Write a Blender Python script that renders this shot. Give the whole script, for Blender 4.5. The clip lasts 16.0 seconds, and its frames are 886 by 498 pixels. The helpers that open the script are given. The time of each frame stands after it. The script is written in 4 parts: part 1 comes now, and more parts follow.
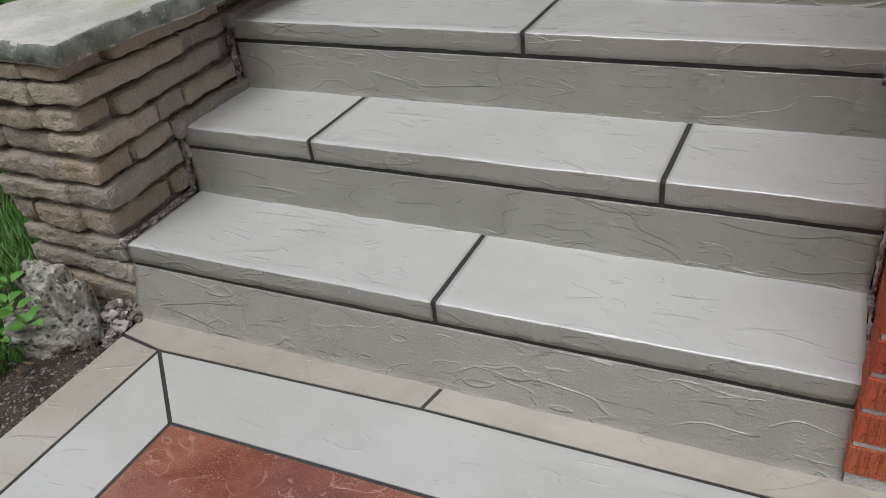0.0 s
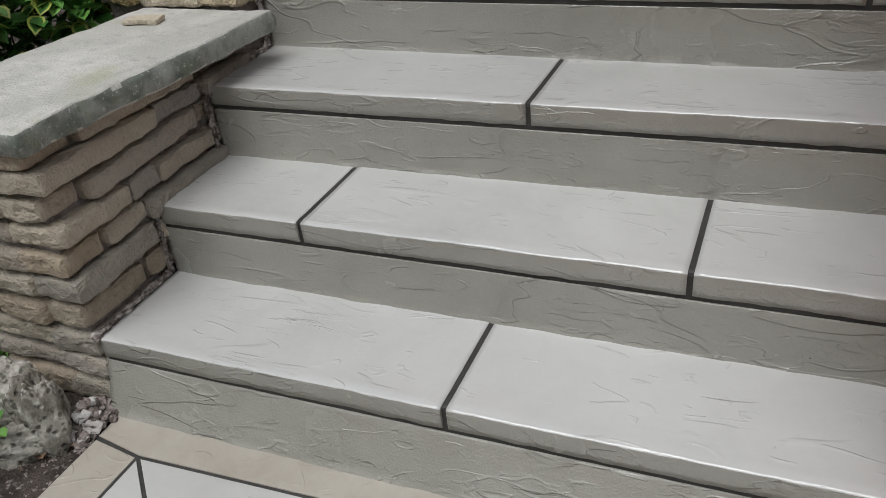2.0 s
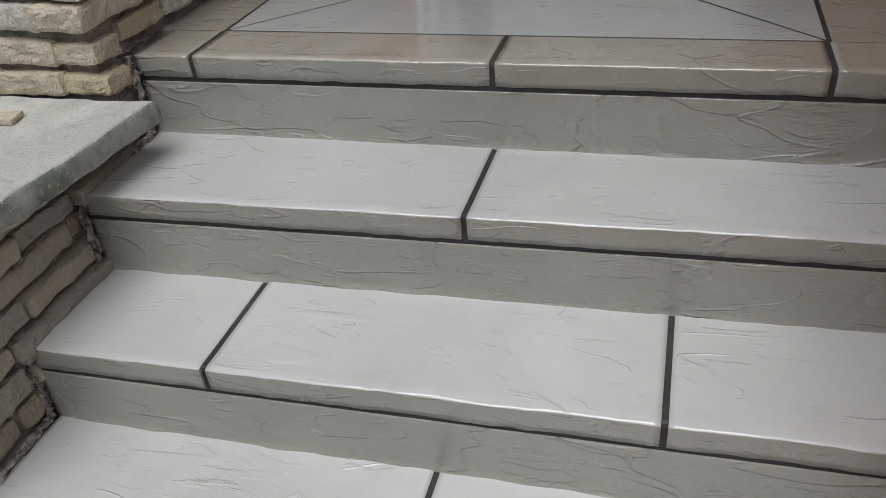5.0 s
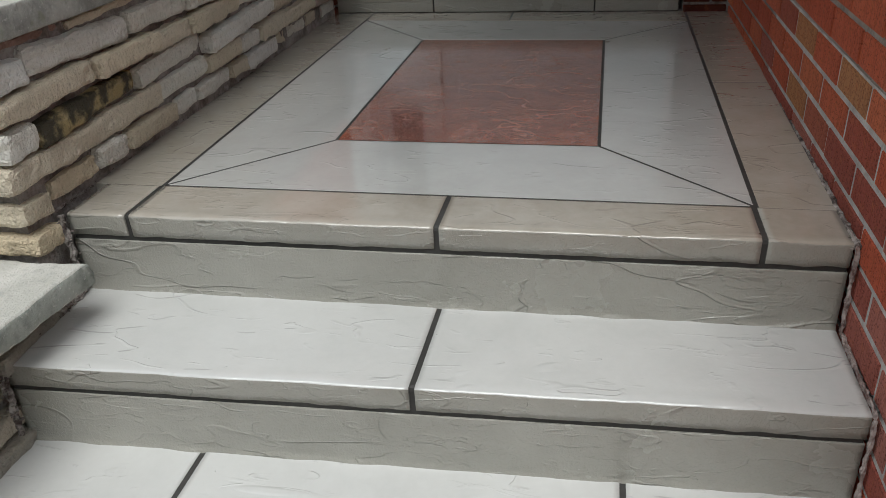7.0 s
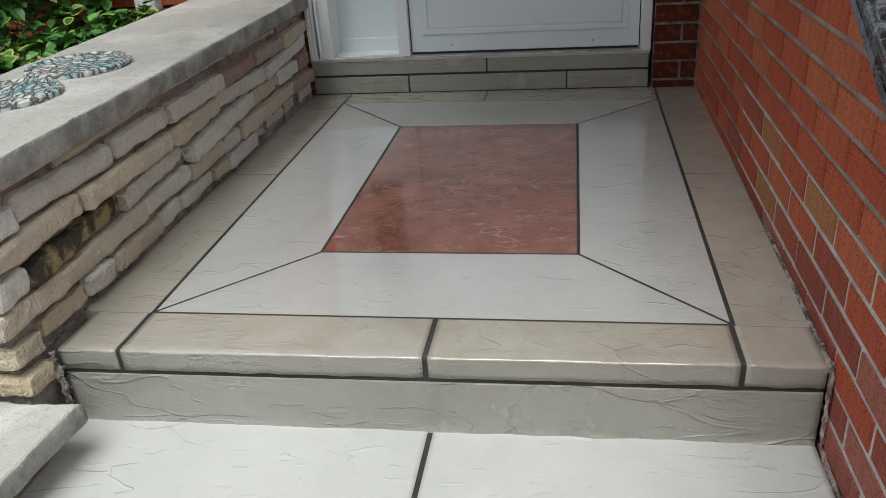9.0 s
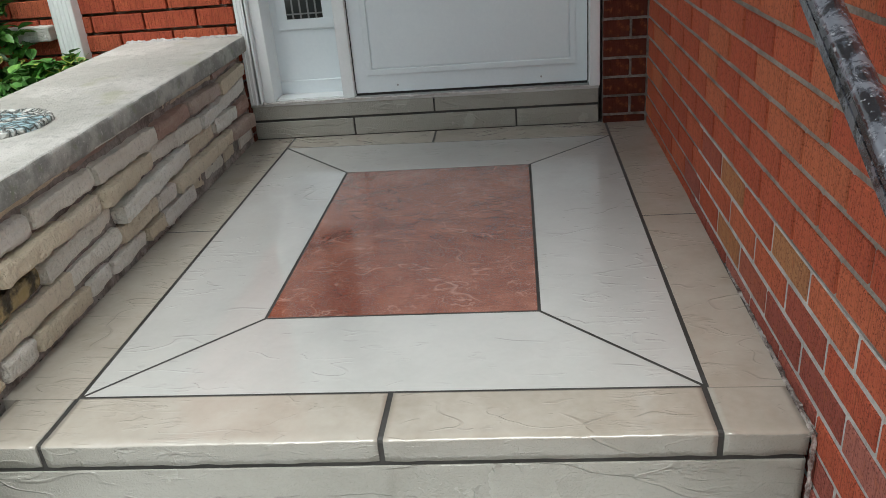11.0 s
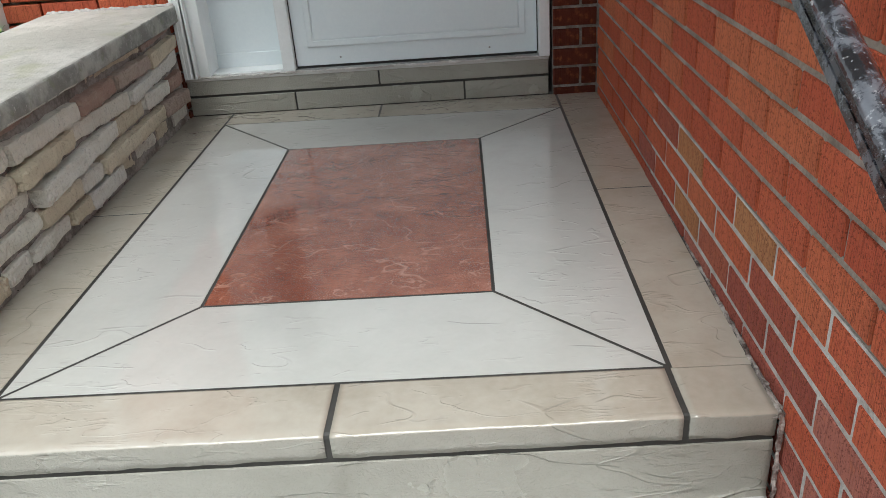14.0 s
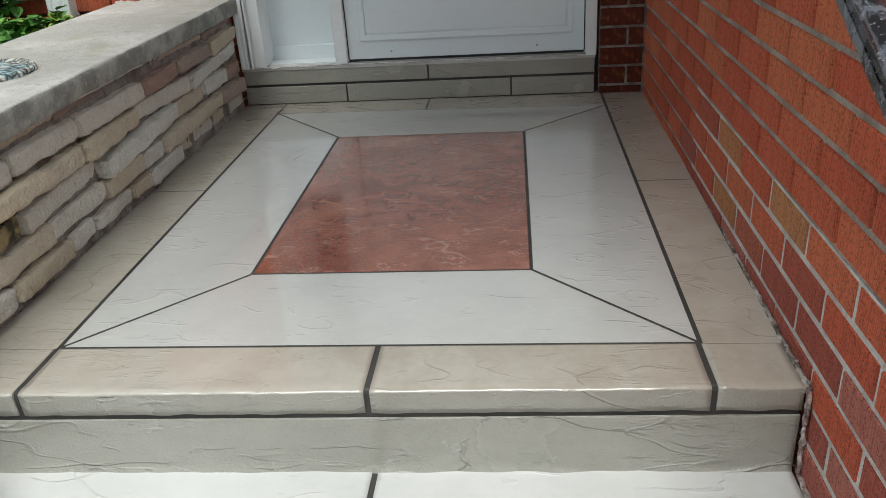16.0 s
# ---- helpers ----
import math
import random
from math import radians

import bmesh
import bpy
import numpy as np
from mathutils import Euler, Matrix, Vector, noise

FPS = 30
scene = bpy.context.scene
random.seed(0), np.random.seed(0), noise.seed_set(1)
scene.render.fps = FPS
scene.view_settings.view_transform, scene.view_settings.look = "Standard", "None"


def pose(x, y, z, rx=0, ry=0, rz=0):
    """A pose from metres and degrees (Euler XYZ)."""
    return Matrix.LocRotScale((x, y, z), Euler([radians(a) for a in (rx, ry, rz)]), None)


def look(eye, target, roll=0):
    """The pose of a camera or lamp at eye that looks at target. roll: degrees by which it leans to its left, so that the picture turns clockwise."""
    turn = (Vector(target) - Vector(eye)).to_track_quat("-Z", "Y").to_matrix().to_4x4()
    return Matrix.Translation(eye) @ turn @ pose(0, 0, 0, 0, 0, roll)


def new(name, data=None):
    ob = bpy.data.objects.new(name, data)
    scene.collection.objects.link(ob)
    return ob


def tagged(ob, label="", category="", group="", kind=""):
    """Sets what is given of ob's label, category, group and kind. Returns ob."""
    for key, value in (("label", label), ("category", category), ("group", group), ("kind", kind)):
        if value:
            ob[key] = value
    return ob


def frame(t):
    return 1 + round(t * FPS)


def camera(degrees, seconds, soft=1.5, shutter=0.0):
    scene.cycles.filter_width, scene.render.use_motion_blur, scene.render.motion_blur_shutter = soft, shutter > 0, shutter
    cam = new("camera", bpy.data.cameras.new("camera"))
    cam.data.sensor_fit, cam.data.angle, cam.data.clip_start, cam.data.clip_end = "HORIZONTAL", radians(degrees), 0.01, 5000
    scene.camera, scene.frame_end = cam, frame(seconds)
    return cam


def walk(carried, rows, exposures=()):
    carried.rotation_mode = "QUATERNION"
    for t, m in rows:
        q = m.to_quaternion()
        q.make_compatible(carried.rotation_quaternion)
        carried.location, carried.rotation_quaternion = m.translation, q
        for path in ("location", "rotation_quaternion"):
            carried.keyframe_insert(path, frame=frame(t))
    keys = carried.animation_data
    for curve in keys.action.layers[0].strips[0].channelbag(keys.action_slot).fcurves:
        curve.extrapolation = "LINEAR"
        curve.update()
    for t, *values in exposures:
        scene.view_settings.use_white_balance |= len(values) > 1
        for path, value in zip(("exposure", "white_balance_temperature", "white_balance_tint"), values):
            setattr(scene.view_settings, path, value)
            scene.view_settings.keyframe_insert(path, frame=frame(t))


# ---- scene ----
cam = camera(58.2, 16.0, soft=0.65)
PATH = [
    (0, (1.29, -1.026, 1.052), (0.486, 0.449, -0.033), -6.2),
    (0.5, (1.253, -1.022, 1.072), (0.47, 0.474, 0.0), -5.8),
    (1, (1.233, -0.995, 1.092), (0.466, 0.518, 0.033), -5.7),
    (1.5, (1.205, -0.949, 1.103), (0.445, 0.569, 0.046), -6.1),
    (2, (1.158, -0.874, 1.118), (0.416, 0.642, 0.046), -6.2),
    (2.5, (1.122, -0.794, 1.14), (0.398, 0.703, 0.028), -5.7),
    (3, (1.126, -0.753, 1.19), (0.427, 0.718, 0.03), -5.7),
    (5.5, (1.002, -0.556, 1.248), (0.528, 1.054, 0.16), -4.9),
    (6, (0.994, -0.538, 1.283), (0.564, 1.154, 0.307), -3.6),
    (6.5, (0.99, -0.535, 1.308), (0.601, 1.191, 0.375), -2.7),
    (7, (0.984, -0.519, 1.334), (0.614, 1.209, 0.397), -2.9),
    (7.5, (0.976, -0.497, 1.383), (0.621, 1.218, 0.418), -3.7),
    (8, (0.972, -0.479, 1.426), (0.631, 1.266, 0.51), -3.6),
    (8.5, (0.971, -0.472, 1.462), (0.64, 1.29, 0.575), -3.6),
    (9, (0.971, -0.467, 1.522), (0.651, 1.301, 0.643), -4.1),
    (9.5, (0.966, -0.454, 1.548), (0.658, 1.325, 0.687), -4.0),
    (12, (0.955, -0.261, 1.538), (0.829, 1.553, 0.707), -5.0),
    (12.5, (0.948, -0.245, 1.519), (0.847, 1.56, 0.663), -4.6),
    (13, (0.954, -0.236, 1.511), (0.862, 1.554, 0.623), -4.6),
    (13.5, (0.957, -0.239, 1.507), (0.87, 1.546, 0.609), -4.7),
    (14, (0.956, -0.245, 1.507), (0.872, 1.543, 0.616), -4.4),
    (14.5, (0.952, -0.254, 1.503), (0.873, 1.539, 0.62), -4.0),
    (15, (0.955, -0.271, 1.497), (0.866, 1.527, 0.626), -3.7),
    (15.5, (0.955, -0.304, 1.485), (0.818, 1.498, 0.628), -3.6),
    (16, (0.958, -0.332, 1.469), (0.771, 1.464, 0.609), -3.7),
]
walk(cam, [(t, look(eye, target, roll)) for t, eye, target, roll in PATH],
     [(0.0, 0.35, 6350, 10), (3.0, 0.36, 6350, 9), (5.5, 0.35, 6350, 8), (6.5, 0.62, 6350, 7), (7.5, 0.68, 6350, 6), (9.0, 0.93, 6350, 5), (9.5, 0.92, 6350, 5), (12.0, 1.45, 6350, 4), (15.0, 1.36, 6350, 4), (16.0, 1.15, 6350, 4)])

# ---- world and light ----
world = bpy.data.worlds.new("overcast")
scene.world = world
world.use_nodes = True
wn, wl = world.node_tree.nodes, world.node_tree.links
sky = wn.new("ShaderNodeTexSky")
sky.sky_type, sky.sun_disc = "NISHITA", False
sky.sun_elevation, sky.sun_rotation = radians(69), radians(182)
grey = wn.new("ShaderNodeHueSaturation")
grey.inputs["Saturation"].default_value = 0.18
wl.new(sky.outputs[0], grey.inputs["Color"])
wl.new(grey.outputs[0], wn["Background"].inputs["Color"])
wn["Background"].inputs["Strength"].default_value = 0.11
sun = new("sun", bpy.data.lights.new("sun", "SUN"))
sun.data.energy, sun.data.angle, sun.data.color = 1.55, radians(42), (1.0, 0.99, 0.97)
sun.matrix_world = look((-0.1, -2.4, 6.2), (0, 0, 0))
scene.view_settings.exposure = 0.0


# ---- materials ----
class Nodes:
    """A short way to write node materials."""

    def __init__(self, name, rough=0.6):
        self.m = bpy.data.materials.new(name)
        self.m.use_nodes = True
        self.t = self.m.node_tree
        self.b = self.t.nodes["Principled BSDF"]
        self.b.inputs["Roughness"].default_value = rough
        co = self.t.nodes.new("ShaderNodeTexCoord")
        self.co = co.outputs["Object"]

    def put(self, socket, v):
        if isinstance(v, (int, float)):
            socket.default_value = v
        elif isinstance(v, (tuple, list)):
            socket.default_value = (*v, 1) if len(v) == 3 and socket.type == "RGBA" else v
        else:
            self.t.links.new(v, socket)

    def mapped(self, scale=(1, 1, 1), rot=(0, 0, 0), co=None):
        n = self.t.nodes.new("ShaderNodeMapping")
        n.inputs["Scale"].default_value, n.inputs["Rotation"].default_value = scale, rot
        self.put(n.inputs["Vector"], co or self.co)
        return n.outputs[0]

    def noise(self, scale, detail=3, rough=0.55, distort=0.0, co=None):
        n = self.t.nodes.new("ShaderNodeTexNoise")
        self.put(n.inputs["Vector"], co or self.co)
        for k, v in (("Scale", scale), ("Detail", detail), ("Roughness", rough), ("Distortion", distort)):
            n.inputs[k].default_value = v
        return n.outputs["Fac"]

    def cells(self, scale, feature="F1", co=None):
        n = self.t.nodes.new("ShaderNodeTexVoronoi")
        n.feature = feature
        self.put(n.inputs["Vector"], co or self.co)
        n.inputs["Scale"].default_value = scale
        return n.outputs["Distance"]

    def warp(self, co, scale, amount):
        n = self.t.nodes.new("ShaderNodeTexNoise")
        self.put(n.inputs["Vector"], co)
        n.inputs["Scale"].default_value, n.inputs["Detail"].default_value = scale, 4
        mid = self.t.nodes.new("ShaderNodeVectorMath")
        mid.operation = "MULTIPLY_ADD"
        self.put(mid.inputs[0], n.outputs["Color"])
        mid.inputs[1].default_value, mid.inputs[2].default_value = (amount,) * 3, (-amount / 2,) * 3
        add = self.t.nodes.new("ShaderNodeVectorMath")
        self.put(add.inputs[0], mid.outputs[0]), self.put(add.inputs[1], co)
        return add.outputs[0]

    def math(self, op, a, b=0.0, clamp=False):
        n = self.t.nodes.new("ShaderNodeMath")
        n.operation, n.use_clamp = op, clamp
        self.put(n.inputs[0], a), self.put(n.inputs[1], b)
        return n.outputs[0]

    def ramp(self, v, lo, hi, a=0.0, b=1.0):
        n = self.t.nodes.new("ShaderNodeMapRange")
        n.interpolation_type = "SMOOTHSTEP"
        for k, x in zip(range(5), (v, lo, hi, a, b)):
            self.put(n.inputs[k], x)
        return n.outputs[0]

    def mix(self, f, a, b):
        n = self.t.nodes.new("ShaderNodeMix")
        n.data_type = "RGBA"
        self.put(n.inputs["Factor"], f), self.put(n.inputs[6], a), self.put(n.inputs[7], b)
        return n.outputs[2]

    def pick(self, v, colours):
        n = self.t.nodes.new("ShaderNodeValToRGB")
        r = n.color_ramp
        while len(r.elements) < len(colours):
            r.elements.new(0.5)
        for e, (p, c) in zip(r.elements, colours):
            e.position, e.color = p, (*c, 1)
        self.put(n.inputs[0], v)
        return n.outputs[0]

    def each(self):
        return self.t.nodes.new("ShaderNodeObjectInfo").outputs["Random"]

    def island(self):
        return self.t.nodes.new("ShaderNodeNewGeometry").outputs["Random Per Island"]

    def bump(self, h, dist, strength=1.0, under=None):
        n = self.t.nodes.new("ShaderNodeBump")
        n.inputs["Distance"].default_value, n.inputs["Strength"].default_value = dist, strength
        self.put(n.inputs["Height"], h)
        if under:
            self.put(n.inputs["Normal"], under)
        return n.outputs[0]

    def done(self, colour=None, normal=None, rough=None, **more):
        for k, v in (("Base Color", colour), ("Normal", normal), ("Roughness", rough)):
            if v is not None:
                self.put(self.b.inputs[k], v)
        for k, v in more.items():
            self.put(self.b.inputs[k.replace("_", " ")], v)
        return self.m


def overlay(name, colours, stretch=(1, 1, 1), rough=(0.22, 0.36), ridge=1.0, speck=0.0, cover=0.5, paler=None, dist=0.0015, coat=0.25, grain=0.07):
    """Sealed, hand-trowelled concrete overlay: soft mottling, thin one-sided trowel lips and chatter under a gloss coat."""
    n = Nodes(name)
    big, mid, fine = n.noise(1.9, 4, 0.6, 0.8), n.noise(11, 3, 0.6, 0.5), n.noise(70, 3)
    tone = n.math("ADD", n.math("ADD", n.math("MULTIPLY", big, 0.62), n.math("MULTIPLY", mid, 0.26)), n.math("MULTIPLY", fine, 0.12))
    colour = n.pick(tone, colours)
    h = n.math("MULTIPLY", n.noise(4.5, 2, 0.5, 0.4, n.mapped(stretch)), 0.5)
    # lips left where one pass of the trowel laps the last: steep on one side, fading on the other
    for scale, steps, turn, fade, high, more in ((2.3, 6.0, (0.1, 0.0, 0.3), 0.05, 0.48, 0.03), (3.7, 6.0, (0.0, 0.25, -0.5), 0.07, 0.48, 0.01), (6.0, 5.0, (0.3, 0.1, 0.9), 0.09, 0.42, 0.02), (11.0, 4.0, (0.1, 0.4, 0.2), 0.13, 0.32, 0.04)):
        flow = n.noise(scale, 3.0, 0.5, 0.12, n.mapped(stretch, turn))
        saw = n.math("FRACT", n.math("MULTIPLY", flow, steps))
        lip = n.math("MULTIPLY", n.ramp(saw, 0.0, 0.014), n.ramp(saw, 0.014, fade, 1.0, 0.0))
        where = n.ramp(n.noise(scale * 1.9, 2, 0.5, 0, n.mapped((1, 1, 1), (turn[2] + 1, 2, scale))), cover + more, cover + more + 0.09)
        mark = n.math("MULTIPLY", lip, where)
        h = n.math("ADD", h, n.math("MULTIPLY", mark, ridge * high))
        # trowel marks also take a paler tone where one is given
        if paler:
            colour = n.mix(n.math("MULTIPLY", mark, 0.48), colour, paler)
    if paler:
        colour = n.mix(n.math("MULTIPLY", n.math("MULTIPLY", n.ramp(n.noise(240, 2), 0.55, 0.66), n.ramp(n.noise(13, 3), 0.42, 0.62)), 0.45), colour, paler)
    # fine chatter and pits in patches
    where = n.ramp(n.noise(3.2, 3, 0.55, 0, n.mapped((1, 1, 1), (0.7, 0.2, 1.3))), 0.54, 0.68)
    chatter = n.ramp(n.noise(26, 4, 0.6, 0.9, n.mapped((stretch[0] * 0.7, 1.2, 1.2))), 0.53, 0.64)
    h = n.math("ADD", h, n.math("MULTIPLY", n.math("MULTIPLY", chatter, where), 0.42 * ridge))
    h = n.math("ADD", h, n.math("MULTIPLY", n.noise(150, 3, 0.6), grain))
    if speck:
        h = n.math("ADD", h, n.math("MULTIPLY", n.ramp(n.noise(210, 2), 0.48, 0.6), speck))
    dots = n.ramp(n.cells(16), 0.018, 0.03, 1.0, 0.0)
    colour = n.mix(n.math("MULTIPLY", dots, n.ramp(n.noise(5, 1), 0.57, 0.62)), colour, (0.05, 0.045, 0.04))
    return n.done(colour, n.bump(h, dist), n.ramp(n.noise(7, 4), 0.35, 0.65, *rough), Specular_IOR_Level=0.6, Coat_Weight=coat, Coat_Roughness=0.09)


LONG_WAYS = (0.36, 1.0, 1.3)
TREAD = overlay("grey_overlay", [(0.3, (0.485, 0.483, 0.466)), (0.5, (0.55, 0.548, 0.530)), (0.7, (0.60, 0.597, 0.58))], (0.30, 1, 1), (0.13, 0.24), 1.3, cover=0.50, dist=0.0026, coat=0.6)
# darker than TREAD: the weaker light on upright faces is put into the colour
SHADED_GREY = overlay("shaded_grey_overlay", [(0.3, (0.30, 0.290, 0.252)), (0.5, (0.345, 0.335, 0.294)), (0.7, (0.385, 0.374, 0.332))], LONG_WAYS, (0.17, 0.28), 1.35, 0.14, cover=0.41, dist=0.0032, coat=0.5, grain=0.16)
BEIGE = overlay("beige_overlay", [(0.3, (0.325, 0.288, 0.235)), (0.5, (0.425, 0.388, 0.332)), (0.7, (0.49, 0.46, 0.407))], (0.42, 1, 1), (0.05, 0.13), 1.3, cover=0.47, dist=0.0020, coat=0.8)
WHITE = overlay("pale_grey_overlay", [(0.3, (0.45, 0.448, 0.425)), (0.5, (0.51, 0.508, 0.485)), (0.7, (0.56, 0.558, 0.535))], (0.32, 0.9, 1), (0.04, 0.10), 1.4, cover=0.52, dist=0.0016, coat=0.8, grain=0.03)
RED = overlay("terracotta_overlay", [(0.34, (0.15, 0.040, 0.024)), (0.45, (0.215, 0.066, 0.040)), (0.52, (0.28, 0.100, 0.063)), (0.59, (0.33, 0.135, 0.092)), (0.67, (0.44, 0.23, 0.17))], (0.8, 1.1, 1), (0.05, 0.12), 1.0, 0.22, 0.45, (0.50, 0.30, 0.23), dist=0.0015, coat=0.8)


def plain(name, a, b, rough, scale=6, fine=60, dist=0.001, metal=0.0):
    n = Nodes(name)
    f = n.math("ADD", n.math("MULTIPLY", n.noise(scale, 4), 0.7), n.math("MULTIPLY", n.noise(fine, 3), 0.3))
    return n.done(n.mix(n.ramp(f, 0.35, 0.65), a, b), n.bump(n.noise(fine, 4), dist), rough, Metallic=metal)


GROUT = plain("dark_grout", (0.028, 0.027, 0.025), (0.05, 0.048, 0.045), 0.6)
MORTAR = plain("wall_mortar", (0.21, 0.175, 0.15), (0.41, 0.37, 0.33), 0.95, 9, 140, 0.004)
POINTING = plain("pale_pointing", (0.42, 0.39, 0.37), (0.66, 0.64, 0.62), 0.95, 14, 150, 0.005)
STONE_MORTAR = plain("stone_mortar", (0.16, 0.135, 0.12), (0.40, 0.36, 0.33), 0.95, 16, 120, 0.006)
CRUMB = plain("crumbled_mortar", (0.05, 0.03, 0.025), (0.46, 0.42, 0.39), 0.95, 30, 150, 0.006)
SOIL = plain("soil", (0.03, 0.022, 0.017), (0.095, 0.075, 0.062), 1.0, 14, 160, 0.01)
DOOR = plain("door_paint", (0.76, 0.82, 0.85), (0.80, 0.86, 0.88), 0.35, 3, 90, 0.0003)
TRIM = plain("trim_paint", (0.78, 0.80, 0.80), (0.84, 0.86, 0.86), 0.4, 5, 90, 0.0004)
BLACK = plain("black_rubber_and_gaps", (0.012, 0.012, 0.012), (0.02, 0.02, 0.02), 0.6)
SEAM = plain("smeared_seam_mortar", (0.10, 0.05, 0.04), (0.50, 0.43, 0.40), 0.95, 24, 150, 0.006)
RUBBLE = plain("rubble_grit", (0.07, 0.055, 0.047), (0.33, 0.28, 0.255), 0.95, 60, 160, 0.004)
LITTER = plain("dry_leaf", (0.09, 0.05, 0.03), (0.22, 0.13, 0.07), 0.8, 40)
SCREEN_GREEN = plain("screen_green", (0.03, 0.06, 0.02), (0.08, 0.12, 0.05), 0.9, 8, 40, 0.02)
STEEL = plain("screw_steel", (0.35, 0.35, 0.35), (0.5, 0.5, 0.5), 0.35, metal=1.0)
# kept a dull grey so that the unseen ceiling bounces little light
CEIL = plain("ceiling_paint", (0.32, 0.31, 0.29), (0.36, 0.35, 0.33), 0.8)


def brick_material(name, colours):
    n = Nodes(name)
    base = n.pick(n.each(), colours)
    cut = n.noise(1.0, 2, 0.6, 0, n.mapped((340, 340, 14)))
    colour = n.mix(n.math("MULTIPLY", n.ramp(n.noise(8, 4), 0.45, 0.7), 0.18), base, (0.20, 0.045, 0.025))
    colour = n.mix(n.math("MULTIPLY", n.ramp(n.noise(55, 4), 0.52, 0.75), 0.4), colour, (0.60, 0.18, 0.065))
    colour = n.mix(n.math("MULTIPLY", n.ramp(cut, 0.47, 0.36), 0.4), colour, (0.11, 0.022, 0.012))
    colour = n.mix(n.math("MULTIPLY", n.ramp(n.noise(230, 2), 0.57, 0.66), 0.6), colour, (0.09, 0.018, 0.009))
    h = n.math("ADD", cut, n.math("MULTIPLY", n.noise(220, 2), 0.35))
    return n.done(colour, n.bump(h, 0.007), 0.85, Specular_IOR_Level=0.25)


BRICK = brick_material("wire_cut_brick", [(0.0, (0.48, 0.095, 0.052)), (0.35, (0.56, 0.118, 0.060)), (0.75, (0.60, 0.140, 0.070)), (1.0, (0.62, 0.18, 0.085))])
BUFF_BRICK = brick_material("buff_stained_brick", [(0.0, (0.50, 0.20, 0.085)), (0.35, (0.52, 0.24, 0.11)), (0.4, (0.42, 0.10, 0.065)), (1.0, (0.48, 0.145, 0.09))])
# darker copy of BRICK: the porch shade is put into the colour
SHADED_BRICK = brick_material("shaded_wire_cut_brick", [(0.0, (0.08, 0.02, 0.012)), (0.5, (0.11, 0.027, 0.016)), (1.0, (0.15, 0.038, 0.02))])
LIMED_BRICK = brick_material("limed_brick", [(0.0, (0.36, 0.085, 0.06)), (0.5, (0.42, 0.12, 0.09)), (1.0, (0.48, 0.20, 0.16))])


def stone_material(name, colours, stain=None):
    n = Nodes(name)
    base = n.pick(n.each(), colours)
    band = n.noise(1.0, 4, 0.6, 0.5, n.mapped((14, 14, 60)))
    tool = n.noise(1.0, 3, 0.6, 0.3, n.mapped((90, 90, 16)))
    colour = n.mix(n.math("MULTIPLY", n.ramp(band, 0.4, 0.7), 0.25), base, (0.56, 0.48, 0.35))
    colour = n.mix(n.math("MULTIPLY", n.ramp(n.noise(10 if stain is None else 16, 5), 0.58, 0.74) if stain is None else n.ramp(n.noise(16, 5), 0.42, 0.56), 0.38 if stain is None else 0.95), colour, stain or (0.20, 0.165, 0.13))
    colour = n.mix(n.math("MULTIPLY", n.ramp(tool, 0.54, 0.74), 0.2), colour, (0.20, 0.17, 0.14))
    colour = n.mix(n.math("MULTIPLY", n.ramp(n.noise(110, 4), 0.54, 0.75), 0.3), colour, (0.10, 0.085, 0.07))
    h = n.math("ADD", n.math("ADD", n.noise(40, 5, 0.65), n.math("MULTIPLY", tool, 0.8)), n.math("MULTIPLY", n.noise(160, 3), 0.4))
    return n.done(colour, n.bump(h, 0.010), 0.85)


PALE_STONE = stone_material("pale_ledgestone", [(0.0, (0.68, 0.63, 0.55)), (0.3, (0.73, 0.70, 0.63)), (0.6, (0.75, 0.73, 0.69)), (1.0, (0.68, 0.64, 0.58))])
TAN_STONE = stone_material("tan_ledgestone", [(0.0, (0.60, 0.52, 0.39)), (0.5, (0.66, 0.58, 0.46)), (1.0, (0.61, 0.50, 0.34))])
PINK_STONE = stone_material("pinkish_ledgestone", [(0.0, (0.36, 0.22, 0.18)), (0.5, (0.40, 0.29, 0.25)), (1.0, (0.42, 0.34, 0.29))])
MOSSY_STONE = stone_material("stained_ledgestone", [(0.0, (0.34, 0.24, 0.09)), (0.5, (0.40, 0.30, 0.15)), (1.0, (0.36, 0.28, 0.12))], (0.035, 0.03, 0.02))
BROWN_STONE = stone_material("brown_ledgestone", [(0.0, (0.45, 0.37, 0.27)), (0.5, (0.50, 0.44, 0.35)), (1.0, (0.40, 0.35, 0.29))])
DARK_STONE = stone_material("weathered_ledgestone", [(0.0, (0.29, 0.27, 0.24)), (0.3, (0.40, 0.36, 0.29)), (0.6, (0.38, 0.31, 0.23)), (0.8, (0.32, 0.30, 0.275)), (1.0, (0.45, 0.40, 0.33))])


def coping_material():
    n = Nodes("weathered_coping")
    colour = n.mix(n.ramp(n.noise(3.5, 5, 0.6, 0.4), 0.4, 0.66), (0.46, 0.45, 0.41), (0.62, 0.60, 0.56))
    colour = n.mix(n.math("MULTIPLY", n.ramp(n.noise(40, 5, 0.7), 0.5, 0.7), 0.35), colour, (0.20, 0.205, 0.19))
    colour = n.mix(n.math("MULTIPLY", n.ramp(n.noise(5.5, 3), 0.58, 0.72), 0.4), colour, (0.36, 0.37, 0.20))
    h = n.math("ADD", n.noise(35, 5, 0.65), n.math("MULTIPLY", n.noise(190, 3), 0.5))
    return n.done(colour, n.bump(h, 0.006), 0.75)


COPING = coping_material()


